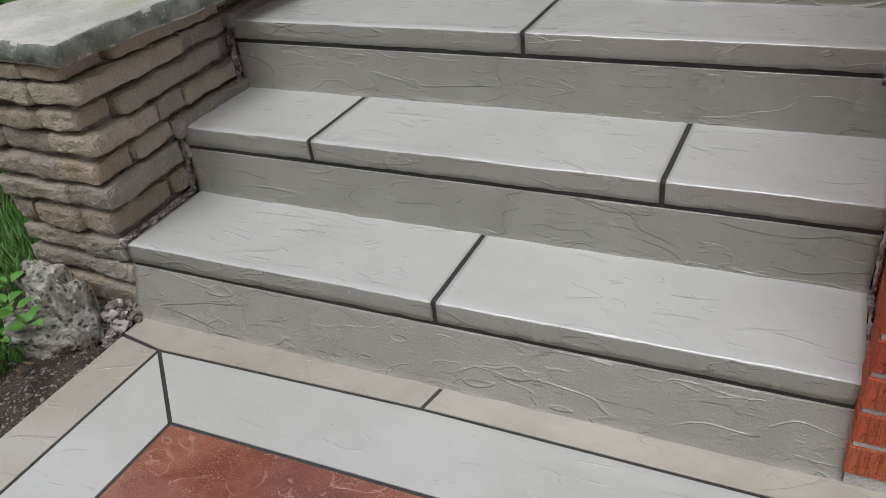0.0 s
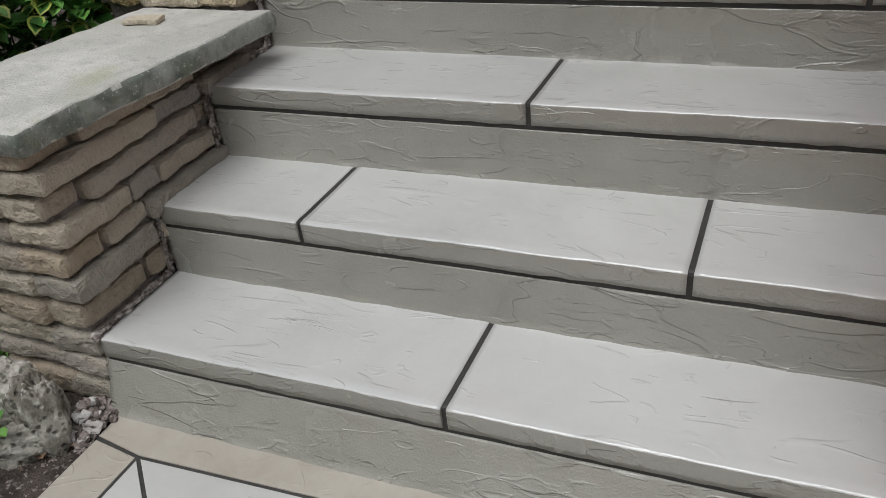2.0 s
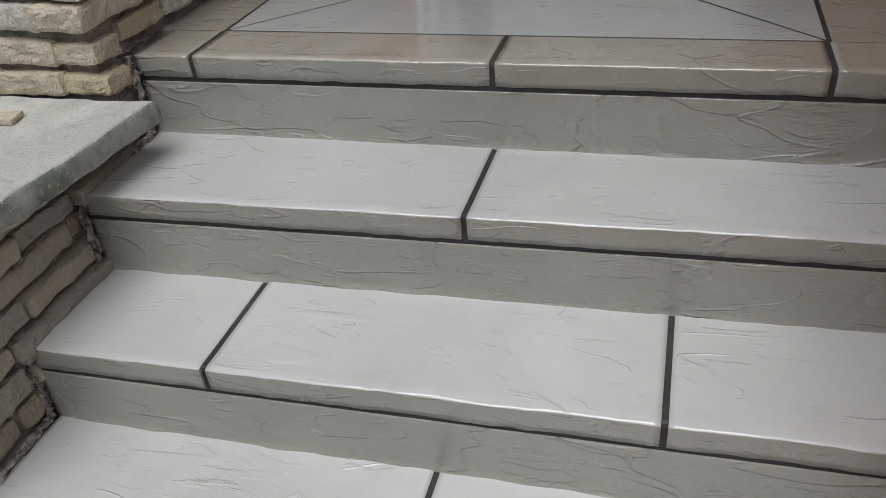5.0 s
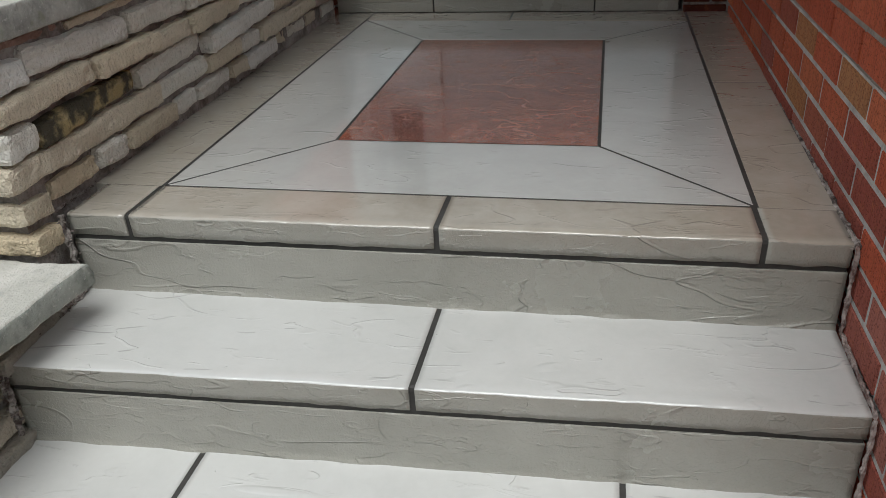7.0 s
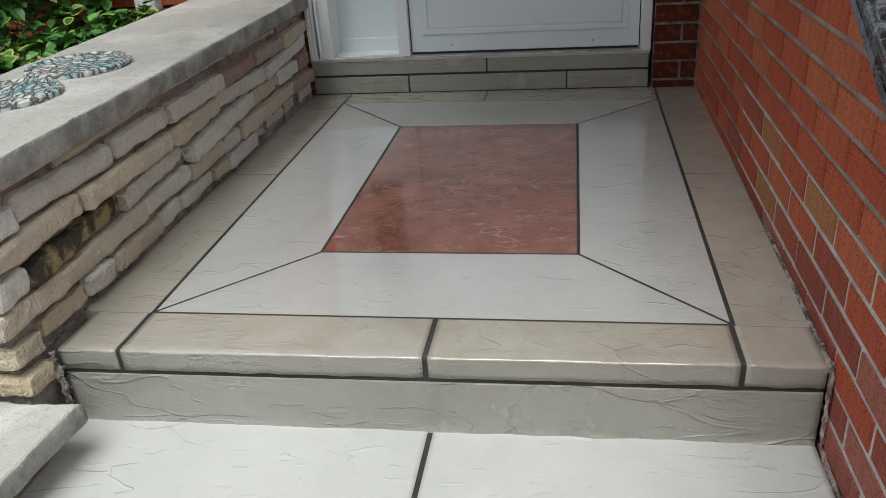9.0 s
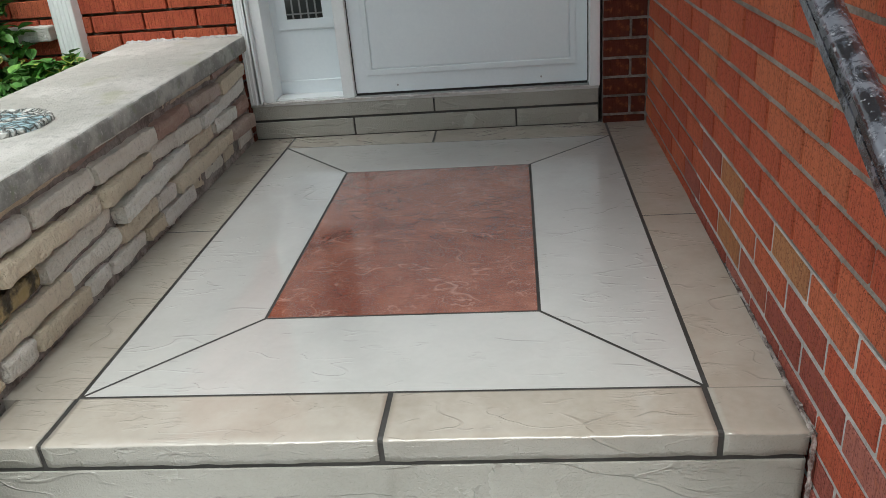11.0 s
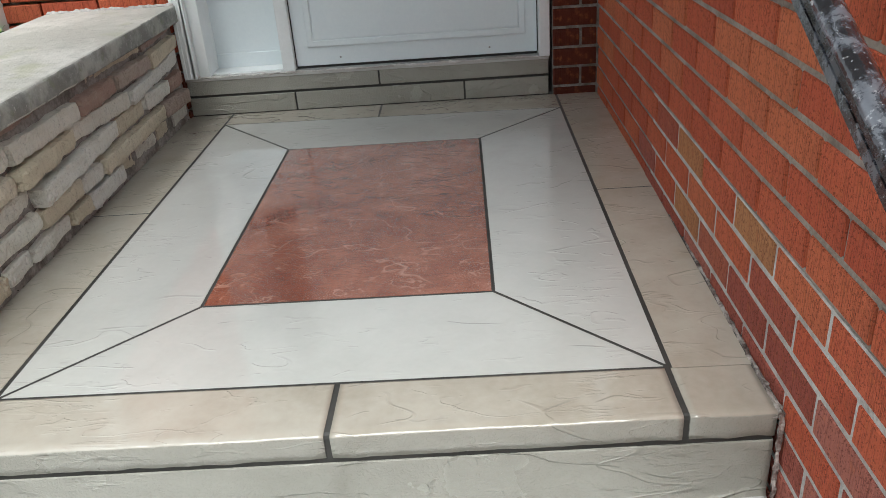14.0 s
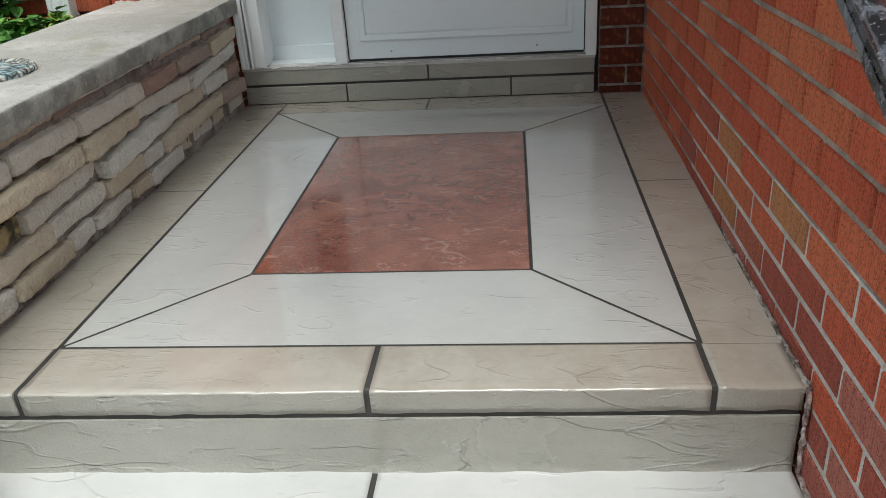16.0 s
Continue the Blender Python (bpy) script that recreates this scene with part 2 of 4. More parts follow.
# ---- mesh helpers ----
def part(name, bm, material, parent=None, label="", smooth=False):
    me = bpy.data.meshes.new(name)
    bm.to_mesh(me)
    bm.free()
    for m in material if isinstance(material, (list, tuple)) else (material,):
        me.materials.append(m)
    if smooth:
        me.polygons.foreach_set("use_smooth", [True] * len(me.polygons))
    ob = new(name, me)
    ob.parent = parent
    return tagged(ob, label)


def empty(name, at=(0, 0, 0), **tags):
    ob = new(name)
    ob.empty_display_size = 0.1
    ob.location = at
    return tagged(ob, **tags)


def box(x0, x1, y0, y1, z0, z1, bevel=0.0, bm=None):
    bm = bm or bmesh.new()
    made = bmesh.ops.create_cube(bm, size=1)["verts"]
    for v in made:
        v.co = Vector(((x0 + x1) / 2 + v.co.x * (x1 - x0), (y0 + y1) / 2 + v.co.y * (y1 - y0), (z0 + z1) / 2 + v.co.z * (z1 - z0)))
    if bevel:
        edges = list({e for v in made for e in v.link_edges})
        bmesh.ops.bevel(bm, geom=edges, offset=bevel, segments=2, profile=0.6, affect="EDGES")
    return bm


def sweep(profile, stations, closed=True):
    """A skin over cross-sections: profile(s) gives the points at station s."""
    bm = bmesh.new()
    rings = [[bm.verts.new(p) for p in profile(s)] for s in stations]
    n = len(rings[0])
    for a, b in zip(rings, rings[1:]):
        for i in range(n if closed else n - 1):
            bm.faces.new((a[i], b[i], b[(i + 1) % n], a[(i + 1) % n]))
    if closed:
        bm.faces.new(rings[0][::-1]), bm.faces.new(rings[-1])
    bmesh.ops.recalc_face_normals(bm, faces=bm.faces[:])
    return bm


def wob(x, y, z, f=9.0, amp=0.002):
    return noise.noise((x * f, y * f, z * f)) * amp


def prism(points, z0, z1, bevel=0.001):
    """A slab over a polygon, with its upper edge rounded."""
    bm = bmesh.new()
    low = [bm.verts.new((x, y, z0)) for x, y in points]
    top = [bm.verts.new((x, y, z1)) for x, y in points]
    n = len(points)
    for i in range(n):
        bm.faces.new((low[i], low[(i + 1) % n], top[(i + 1) % n], top[i]))
    lid = bm.faces.new(top)
    bm.faces.new(low[::-1])
    if bevel:
        bmesh.ops.bevel(bm, geom=list(lid.edges), offset=bevel, segments=2, profile=0.5, affect="EDGES")
    return bm


def inset(points, d):
    """A convex outline (corners in order round it) drawn in by d on every side."""
    mid = sum((Vector(p) for p in points), Vector((0, 0))) / len(points)
    lines = []
    for a, b in zip(points, points[1:] + points[:1]):
        a, b = Vector(a), Vector(b)
        side = Vector((a.y - b.y, b.x - a.x)).normalized()
        side *= 1 if side.dot(mid - a) > 0 else -1
        lines.append((a + side * d, b - a))
    out = []
    for (p, u), (q, v) in zip(lines[-1:] + lines[:-1], lines):
        k = (q - p).cross(v) / u.cross(v)
        out.append(tuple(p + u * k))
    return out


def rock(lx, ly, lz, seed, cuts=(6, 3, 3), soft=0.35, rough=0.006, freq=14.0):
    """A split stone: a box with softened corners and a broken face."""
    bm = bmesh.new()
    nx, ny, nz = cuts
    verts = {}

    def at(i, j, k):
        key = (i, j, k)
        if key not in verts:
            u = Vector((2 * i / nx - 1, 2 * j / ny - 1, 2 * k / nz - 1))
            half = Vector((lx / 2, ly / 2, lz / 2))
            r = min(half) * soft
            p = Vector([a * b for a, b in zip(u, half)])
            core = Vector([max(r - b, min(b - r, a)) for a, b in zip(p, half)])
            if (p - core).length > 1e-6:
                p = core + (p - core).normalized() * r
            q = p * freq + Vector((seed * 7.13, seed * 3.7, seed * 1.9))
            p += noise.noise_vector(q) * rough + noise.noise_vector(q * 3.1) * rough * 0.65
            verts[key] = bm.verts.new(p)
        return verts[key]

    for i in range(nx):
        for j in range(ny):
            bm.faces.new((at(i, j, 0), at(i, j + 1, 0), at(i + 1, j + 1, 0), at(i + 1, j, 0)))
            bm.faces.new((at(i, j, nz), at(i + 1, j, nz), at(i + 1, j + 1, nz), at(i, j + 1, nz)))
    for i in range(nx):
        for k in range(nz):
            bm.faces.new((at(i, 0, k), at(i + 1, 0, k), at(i + 1, 0, k + 1), at(i, 0, k + 1)))
            bm.faces.new((at(i, ny, k), at(i, ny, k + 1), at(i + 1, ny, k + 1), at(i + 1, ny, k)))
    for j in range(ny):
        for k in range(nz):
            bm.faces.new((at(0, j, k), at(0, j, k + 1), at(0, j + 1, k + 1), at(0, j + 1, k)))
            bm.faces.new((at(nx, j, k), at(nx, j + 1, k), at(nx, j + 1, k + 1), at(nx, j, k + 1)))
    return bm


# ---- plan: x along the steps, y towards the house, z up from the path ----
RISE = 0.172
PORCH = 4 * RISE
LEFT, RIGHT = -0.048, 1.4125
GAP = 0.0052
# the nosings: y at the middle joint, and how much each runs askew
NOSE = [(0.0, 0.030), (0.246, 0.028), (0.499, 0.036), (0.752, 0.012)]
JOINTS = [[0.697], [0.303, 1.052], [0.700], [0.080, 0.700, 1.272]]


def nose_y(i, x):
    y, skew = NOSE[i]
    return y + skew * (x - 0.7)


# ---- ground, path ----
ground = part("ground", prism([(-400, -400), (400, -400), (400, 400), (-400, 400)], -0.3, -0.012, 0), SOIL)
tagged(ground, "dark soil with grit and litter around the steps", "ground", kind="structure")

path = empty("pavement", label="sealed concrete path with beige border and terracotta panel", category="pavement", kind="structure")
part("grout_bed", box(-0.03, 1.9, -3.0, 0.05, -0.06, -0.003), GROUT, path)
base_y = [-0.060, -0.018]


def riser_base(x):
    return base_y[0] + (base_y[1] - base_y[0]) * (x + 0.05) / 1.45


C1, C2, C3 = (0.090, -0.139), (0.266, -0.302), (0.704, -0.104)
for name, pts, mat, label in (
        ("border_slab", [(-0.030, -0.125), C1, (0.090, -3.0), (-0.035, -3.0)], BEIGE, "beige border slab"),
        ("border_slab", [(-0.034, -0.122), C1, C3, (0.720, riser_base(0.7) + 0.01), (-0.034, riser_base(-0.03) + 0.01)], BEIGE, "beige border slab"),
        ("border_slab", [C3, (1.9, -0.079), (1.9, 0.0), (1.405, riser_base(1.4) + 0.01), (0.720, riser_base(0.7) + 0.01)], BEIGE, "beige border slab"),
        ("field_slab", [C1, C2, (0.266, -3.0), (0.090, -3.0)], WHITE, ""),
        ("field_slab", [C1, C2, (1.9, -0.240), (1.9, -0.079), C3], WHITE, ""),
        ("panel", [C2, (0.266, -3.0), (1.9, -3.0), (1.9, -0.240)], RED, "terracotta panel")):
    part(name, prism(inset(pts, 0.0040), -0.05, 0), mat, path, label)

# ---- stairs ----
stairs = empty("stairs", label="sealed grey concrete overlay stairs with dark grout joints", category="stairs", kind="structure")
FASCIA = 0.0465


def slab(i, x0, x1, y_back, mat):
    """One tread piece: top, rounded nosing and the fascia below it."""
    z = RISE * (i + 1)

    def ring(x):
        y = nose_y(i, x) + wob(x, i, 0, 7, 0.0026) + wob(x, i, 5, 30, 0.0014)
        t = z + wob(x, i, 9, 8, 0.0012) + wob(x, i, 3, 35, 0.0009)
        d = wob(x, i, 20, 25, 0.0022)
        r = 0.0055 + wob(x, i, 31, 12, 0.003)
        lip = 0.0006 + abs(wob(x, i, 60, 14, 0.0022))
        arc = [(x, y + r - r * math.sin(a), t - r + r * math.cos(a)) for a in (radians(15 * k) for k in range(1, 7))]
        return [(x, y_back, z), (x, y_back - 0.003, z), (x, y + 0.10, z), (x, y + 0.045, z), (x, y + 0.026, z + lip * 0.3), (x, y + 0.017, (z + t) / 2 + lip), (x, y + r, t + lip * 0.2), *arc,
                (x, y + 0.001, z - 0.032), (x, y + 0.002 + d * 0.4, z - FASCIA + d), (x, y + 0.02, z - FASCIA + d), (x, y_back, z - FASCIA)]

    n = max(2, round((x1 - x0) / 0.012))
    bm = sweep(ring, [x0 + (x1 - x0) * k / n for k in range(n + 1)])
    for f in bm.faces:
        # upright faces take the grey that has their shade painted in
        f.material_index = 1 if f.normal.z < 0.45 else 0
        f.smooth = f.normal.y < 0.3 and f.normal.z > -0.3 and abs(f.normal.x) < 0.5
    return part("tread_slab", bm, [mat, SHADED_GREY], stairs)


def riser(i):
    z1, z0 = RISE * (i + 1) - FASCIA - 0.0105, RISE * i - 0.004

    def ring(x):
        y = nose_y(i, x) + 0.002
        foot = riser_base(x) if i == 0 else y
        out = []
        cove = 0.005 + wob(x, i, 70, 16, 0.006)
        for f in (0, 0.02, 0.12, 0.24, 0.36, 0.48, 0.60, 0.72, 0.82, 0.88, 0.92, 0.95, 0.975, 1.0):
            w = wob(x, i + f, 40, 11, 0.0022) + wob(x, f + i * 3, 44, 34, 0.0010)
            flare = cove * (max(0, f - 0.84) / 0.16) ** 2
            out.append((x, y + (foot - y) * f - flare + w, z1 + (z0 - z1) * f))
        return out + [(x, y + 0.05, z0), (x, y + 0.05, z1)]

    n = 120
    bm = sweep(ring, [LEFT + (RIGHT - LEFT) * k / n for k in range(n + 1)])
    for f in bm.faces:
        f.smooth = f.normal.y < -0.3 and abs(f.normal.x) < 0.5
    return part("riser_panel", bm, SHADED_GREY, stairs)


for i in range(4):
    y_end = nose_y(i + 1, 0.7) + 0.04 if i < 3 else 0.94
    a, b = LEFT + 0.002, RIGHT - 0.002
    core = prism([(a, nose_y(i, a) + 0.0052), (b, nose_y(i, b) + 0.0052), (b, y_end), (a, y_end)], -0.02, RISE * (i + 1) - 0.0013, 0.008)
    part("grout_core", core, GROUT, stairs)
    riser(i)
    if i < 3:
        ends = [LEFT, *JOINTS[i], RIGHT]
        for a, b in zip(ends, ends[1:]):
            slab(i, a + (GAP if a > LEFT else 0), b - (GAP if b < RIGHT else 0), nose_y(i + 1, 0.7) + 0.035, TREAD)

bed = prism([(LEFT - 0.05, 0.93), (RIGHT + 0.03, 0.93), (RIGHT + 0.03, 2.66), (LEFT - 0.05, 2.66)], 0.3, PORCH - 0.0011, 0)
part("grout_bed", bed, GROUT, stairs)

# porch floor: beige front border wraps over the nosing, then border strips, field and panel
FRONT, BACK, IN_L, IN_R = 0.8955, 2.472, 0.083, 1.276
BACK_L, BACK_R = 2.490, 2.452
floor = empty("floor", label="sealed concrete porch floor with beige border and terracotta panel", category="floor", kind="structure")
ends = [LEFT, *JOINTS[3], RIGHT]
for a, b in zip(ends, ends[1:]):
    slab(3, a + (GAP if a > LEFT else 0), b - (GAP if b < RIGHT else 0), FRONT - 0.003, BEIGE)
T0, T1 = PORCH - 0.03, PORCH
g, w = 0.0034, 0.0050
for pts in ([(LEFT - 0.03, FRONT - 0.002), (IN_L - w, FRONT - 0.002), (IN_L - w, 1.715 - g), (LEFT - 0.03, 1.715 - g)],
            [(LEFT - 0.03, 1.715 + g), (IN_L - w, 1.715 + g), (IN_L - w, 2.62), (LEFT - 0.03, 2.62)],
            [(IN_R + w, FRONT - 0.002), (RIGHT + 0.002, FRONT - 0.002), (RIGHT + 0.012, 1.701 - g), (IN_R + w, 1.701 - g)],
            [(IN_R + w, 1.701 + g), (RIGHT + 0.012, 1.701 + g), (RIGHT + 0.026, 2.62), (IN_R + w, 2.62)],
            [(IN_L + g, BACK_L + g), (0.637 - g, BACK + g), (0.637 - g, 2.62), (IN_L + g, 2.62)],
            [(0.637 + g, BACK + g), (IN_R - g, BACK_R + g), (IN_R - g, 2.62), (0.637 + g, 2.62)]):
    part("border_slab", prism(pts, T0, T1, 0.0006), BEIGE, floor, "beige border slab")
RX0, RX1, RY0, RY1 = 0.373, 0.986, 1.191, 2.175
LF, RF, LB, RB = (IN_L, FRONT), (IN_R, FRONT), (IN_L, BACK_L), (IN_R, BACK_R)
P00, P10, P01, P11 = (RX0, RY0), (RX1, RY0), (RX0, RY1), (RX1, RY1)
for pts in ([LF, RF, P10, P00], [LB, P01, P11, RB], [LF, P00, P01, LB], [RF, RB, P11, P10]):
    part("field_slab", prism(inset(pts, 0.0040), T0, T1, 0.0006), WHITE, floor)
part("panel", prism([(RX0 + g, RY0 + g), (RX1 - g, RY0 + g), (RX1 - g, RY1 - g), (RX0 + g, RY1 - g)], T0, T1, 0.0006), RED, floor, "terracotta panel")

# ---- door step ----
DY = 2.62
step = empty("door_step", label="grey tiled threshold step below the entrance door", category="step", kind="structure")
part("grout_core", box(-0.07, 1.252, DY + 0.006, DY + 0.3, PORCH - 0.02, 0.812), GROUT, step)
for z0, z1, cuts in ((PORCH, 0.7555, (-0.072, 0.323, 0.945, 1.254)), (0.7625, 0.818, (-0.072, 0.637, 1.254))):
    for a, b in zip(cuts, cuts[1:]):
        part("riser_tile", box(a + 0.003, b - 0.003, DY, DY + 0.05, z0 + 0.002, z1, 0.003), SHADED_GREY, step)
part("sill_slab", box(-0.072, 1.254, DY - 0.004, DY + 0.30, 0.818, 0.829, 0.003), TREAD, step)

# ---- brick walls ----
COURSE, LONG = 0.0695, 0.203
Z_BASE = 0.995 - 14 * COURSE
TOP = 2.98
brick_seed = random.Random(4)
shared = {}


def brick_mesh(length, deep, mat):
    key = (round(length, 3), deep, mat.name)
    if key not in shared:
        bm = box(-length / 2, length / 2, -deep / 2, deep / 2, -0.0294, 0.0294, 0.0)
        bmesh.ops.bevel(bm, geom=bm.edges[:], offset=0.002, segments=1, affect="EDGES")
        me = bpy.data.meshes.new("brick")
        bm.to_mesh(me)
        bm.free()
        me.materials.append(mat)
        shared[key] = me
    return shared[key]


def brick(length, m, parent, deep=0.09, mat=None):
    ob = new("brick", brick_mesh(length, deep, mat or BRICK))
    ob.parent = parent
    ob.matrix_basis = m
    return ob


def brick_wall(name, label, along, start, stop, face, z_lo, z_split, phase, deep_sign, core_box, z_top=TOP, mat=None):
    """A running-bond wall; single bricks up to z_split, one joined mesh above."""
    # the strip with shade in its brick gets darker mortar as well
    wall = tagged(part(name, box(*core_box), STONE_MORTAR if mat else MORTAR), label, "wall", kind="structure")
    rest = bmesh.new()
    k = 0
    z = Z_BASE
    while z < z_top - 0.02:
        mid = z + COURSE / 2
        if mid > z_lo:
            s = start - (phase + (LONG / 2 if (round((z - Z_BASE) / COURSE)) % 2 else 0.0)) % LONG
            while s < stop - 0.01:
                a, b = max(s, start), min(s + LONG, stop)
                if b - a > 0.03:
                    half, c = round((b - a - 0.0095), 3), (a + b) / 2
                    off = brick_seed.uniform(-0.0015, 0.0015)
                    at = (c, face + deep_sign * (0.045 + off), mid) if along == "x" else (face + deep_sign * (0.045 + off), c, mid)
                    m = pose(*at, 0, brick_seed.uniform(-0.3, 0.3), 0 if along == "x" else 90)
                    if mid < z_split:
                        buff = along == "y" and 0.70 < mid < 0.93 and 0.85 < c < 1.85 and brick_seed.random() < 0.6
                        limed = along == "y" and mid < 0.80 and c < 1.9 and brick_seed.random() < 0.7
                        # bricks next to the door step have the corner's shade in their colour
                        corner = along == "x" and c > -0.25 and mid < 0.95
                        brick(half, m, wall, mat=BUFF_BRICK if buff else LIMED_BRICK if limed else SHADED_BRICK if corner else mat)
                    else:
                        one = box(-half / 2, half / 2, -0.045, 0.045, -0.0294, 0.0294)
                        one.transform(m)
                        tmp = bpy.data.meshes.new("tmp")
                        one.to_mesh(tmp)
                        one.free()
                        rest.from_mesh(tmp)
                        bpy.data.meshes.remove(tmp)
                s += LONG
        z += COURSE
        k += 1
    if len(rest.verts):
        tagged(part("upper_bricks", rest, mat or BRICK, wall), kind="stuff")
    else:
        rest.free()
    return wall


WALL_X = 1.425
wall_east = brick_wall("wall_east", "red wire-cut brick wall with grey mortar beside the steps", "y", -0.02, 2.62, WALL_X, -0.02, 1.42, 0.116, 1, (WALL_X + 0.006, 1.62, -0.012, 2.70, -0.05, 1.65), z_top=1.66)
bm = bmesh.new()
for k in range(28):
    z = Z_BASE + k * COURSE
    if 0.0 < z < 1.65:
        box(WALL_X + 0.004, WALL_X + 0.03, -0.01, 2.61, z - 0.0076, z + 0.0076, bm=bm)
part("bed_joints", bm, MORTAR, wall_east)
part("wall_cap", box(WALL_X - 0.012, 1.64, -0.03, 2.62, 1.66, 1.70, 0.006), COPING, wall_east, "grey stone wall cap")
part("end_mortar", box(1.414, 1.62, -0.021, 0.05, -0.03, 1.42), POINTING, wall_east)
for k in range(20):
    z = Z_BASE + (k + 0.5) * COURSE
    if z > 0:
        brick(0.205, pose(1.512, 0.020, z), wall_east)

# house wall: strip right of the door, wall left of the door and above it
# strip right of the door: its shade is painted into brick and mortar
brick_wall("wall_north_1", "red brick house wall beside the entrance door, shade in its colour", "x", 1.262, WALL_X, 2.612, PORCH - 0.03, 1.42, 0.10, 1, (1.266, WALL_X + 0.01, 2.620, 2.86, PORCH - 0.1, TOP), mat=SHADED_BRICK)
brick_wall("wall_north_2", "red brick house wall behind the stone parapet", "x", -1.4, -0.0665, 2.60, 0.2, 1.42, 0.03, 1, (-3.0, -0.070, 2.628, 2.86, -0.05, TOP))
tagged(part("wall_north_3", box(-0.078, 1.266, 2.63, 2.86, 2.94, TOP), MORTAR), "plain wall above the entrance door", "wall", kind="structure")
part("pointing", box(WALL_X + 0.0025, WALL_X + 0.02, -0.011, 1.74, 0.0, 0.925), POINTING, wall_east, "pale smeared pointing mortar")
# out of view; its edges are set to shade the back of the porch
tagged(part("ceiling", box(-0.22, 1.85, 0.34, 2.9, TOP, TOP + 0.12), CEIL), "plain painted porch ceiling, unseen and sized for shade", "ceiling", kind="structure")

# ---- entrance door ----
door = empty("door_1", label="white storm door with raised panel moulding, closed", category="door", kind="structure")
part("frame_post", box(-0.066, -0.02, 2.60, 2.80, 0.829, 2.94, 0.004), TRIM, door, "white fluted door frame")
part("frame_post", box(-0.02, 0.022, 2.63, 2.80, 0.829, 2.94, 0.004), TRIM, door)
part("frame_post", box(0.288, 0.333, 2.64, 2.80, 0.829, 2.94, 0.004), TRIM, door)
part("frame_post", box(1.219, 1.256, 2.61, 2.80, 0.829, 2.94, 0.004), TRIM, door)
part("frame_head", box(-0.066, 1.256, 2.62, 2.80, 2.90, 2.94), TRIM, door)
leaf = part("door_leaf", box(0.337, 1.215, 2.665, 2.705, 0.838, 2.90, 0.003), DOOR, door)
part("weather_strip", box(0.337, 1.215, 2.668, 2.70, 0.829, 0.838), BLACK, door, "black rubber weather strip")


def moulding(x0, x1, z0, z1, y, w, mat, parent):
    """A raised picture-frame moulding round a panel."""
    for a in (box(x0, x1, y - 0.007, y + 0.004, z0, z0 + w, 0.003), box(x0, x1, y - 0.007, y + 0.004, z1 - w, z1, 0.003),
              box(x0, x0 + w, y - 0.0065, y + 0.004, z0, z1, 0.003), box(x1 - w, x1, y - 0.0065, y + 0.004, z0, z1, 0.003)):
        part("moulding", a, mat, parent)


moulding(0.386, 1.174, 0.905, 1.9, 2.665, 0.022, DOOR, leaf)
part("inset_panel", box(0.410, 1.150, 2.661, 2.668, 0.930, 1.875, 0.004), DOOR, leaf)
# black strips stand in for the shaded gaps beside the leaf
for x0, x1 in ((0.332, 0.3375), (1.2145, 1.2195)):
    part("edge_gap", box(x0, x1, 2.668, 2.70, 0.838, 2.90), BLACK, door, "black strip put in as the dark gap at the door edge")
for x in (0.50, 1.044):
    bm = bmesh.new()
    bmesh.ops.create_cone(bm, cap_ends=True, segments=12, radius1=0.004, radius2=0.003, depth=0.003, matrix=pose(x, 2.664, 0.863, 90))
    part("screw", bm, STEEL, leaf, "small steel screw")
side = part("side_panel", box(0.022, 0.288, 2.75, 2.785, 0.829, 2.90), DOOR, door, "white sidelight panel")
part("side_rail", box(0.022, 0.288, 2.740, 2.752, 0.832, 0.886, 0.004), DOOR, side)
part("side_sill", box(0.022, 0.288, 2.66, 2.75, 0.829, 0.834), TRIM, door)

# ---- left stone walls ----
stone_seed = random.Random(11)


def stone(lx, ly, lz, at, mat, parent, yaw=0.0, rough=0.0052):
    cuts = (max(4, round(lx / 0.016)), max(4, round(ly / 0.016)), 5)
    bm = rock(lx, ly, lz, stone_seed.uniform(0, 90), cuts, stone_seed.uniform(0.25, 0.5), rough, 21.0)
    ob = part("stone", bm, mat, parent)
    ob.matrix_basis = pose(*at, stone_seed.uniform(-2.5, 2.5), stone_seed.uniform(-1.5, 1.5), yaw + stone_seed.uniform(-3.0, 3.0))
    return ob


def course_side(parent, face, z0, z1, cuts, mats, jut):
    """One course of split stones along y whose faces look towards +x."""
    for n, (a, b) in enumerate(zip(cuts, cuts[1:])):
        mat = mats[n % len(mats)]
        out = jut + stone_seed.uniform(-0.014, 0.014)
        low = stone_seed.uniform(-0.004, 0.002)
        stone(0.13, b - a - stone_seed.uniform(0.003, 0.010), z1 - z0 - stone_seed.uniform(0.005, 0.016), (face - 0.065 + out, (a + b) / 2, (z0 + z1) / 2 + low), mat, parent)


def course_front(parent, face, z0, z1, x1, x0, lengths, mats):
    """One course of split stones along x whose faces look towards -y."""
    x, n = x1, 0
    while x > x0 + 0.03:
        ln = min(stone_seed.uniform(*lengths), x - x0)
        if x - ln - x0 < 0.07:
            ln = x - x0
        out = stone_seed.uniform(-0.010, 0.010)
        stone(ln - stone_seed.uniform(0.003, 0.010), 0.13, z1 - z0 - stone_seed.uniform(0.005, 0.016), (x - ln / 2, face + 0.065 + out, (z0 + z1) / 2), mats[n % len(mats)], parent)
        x, n = x - ln, n + 1


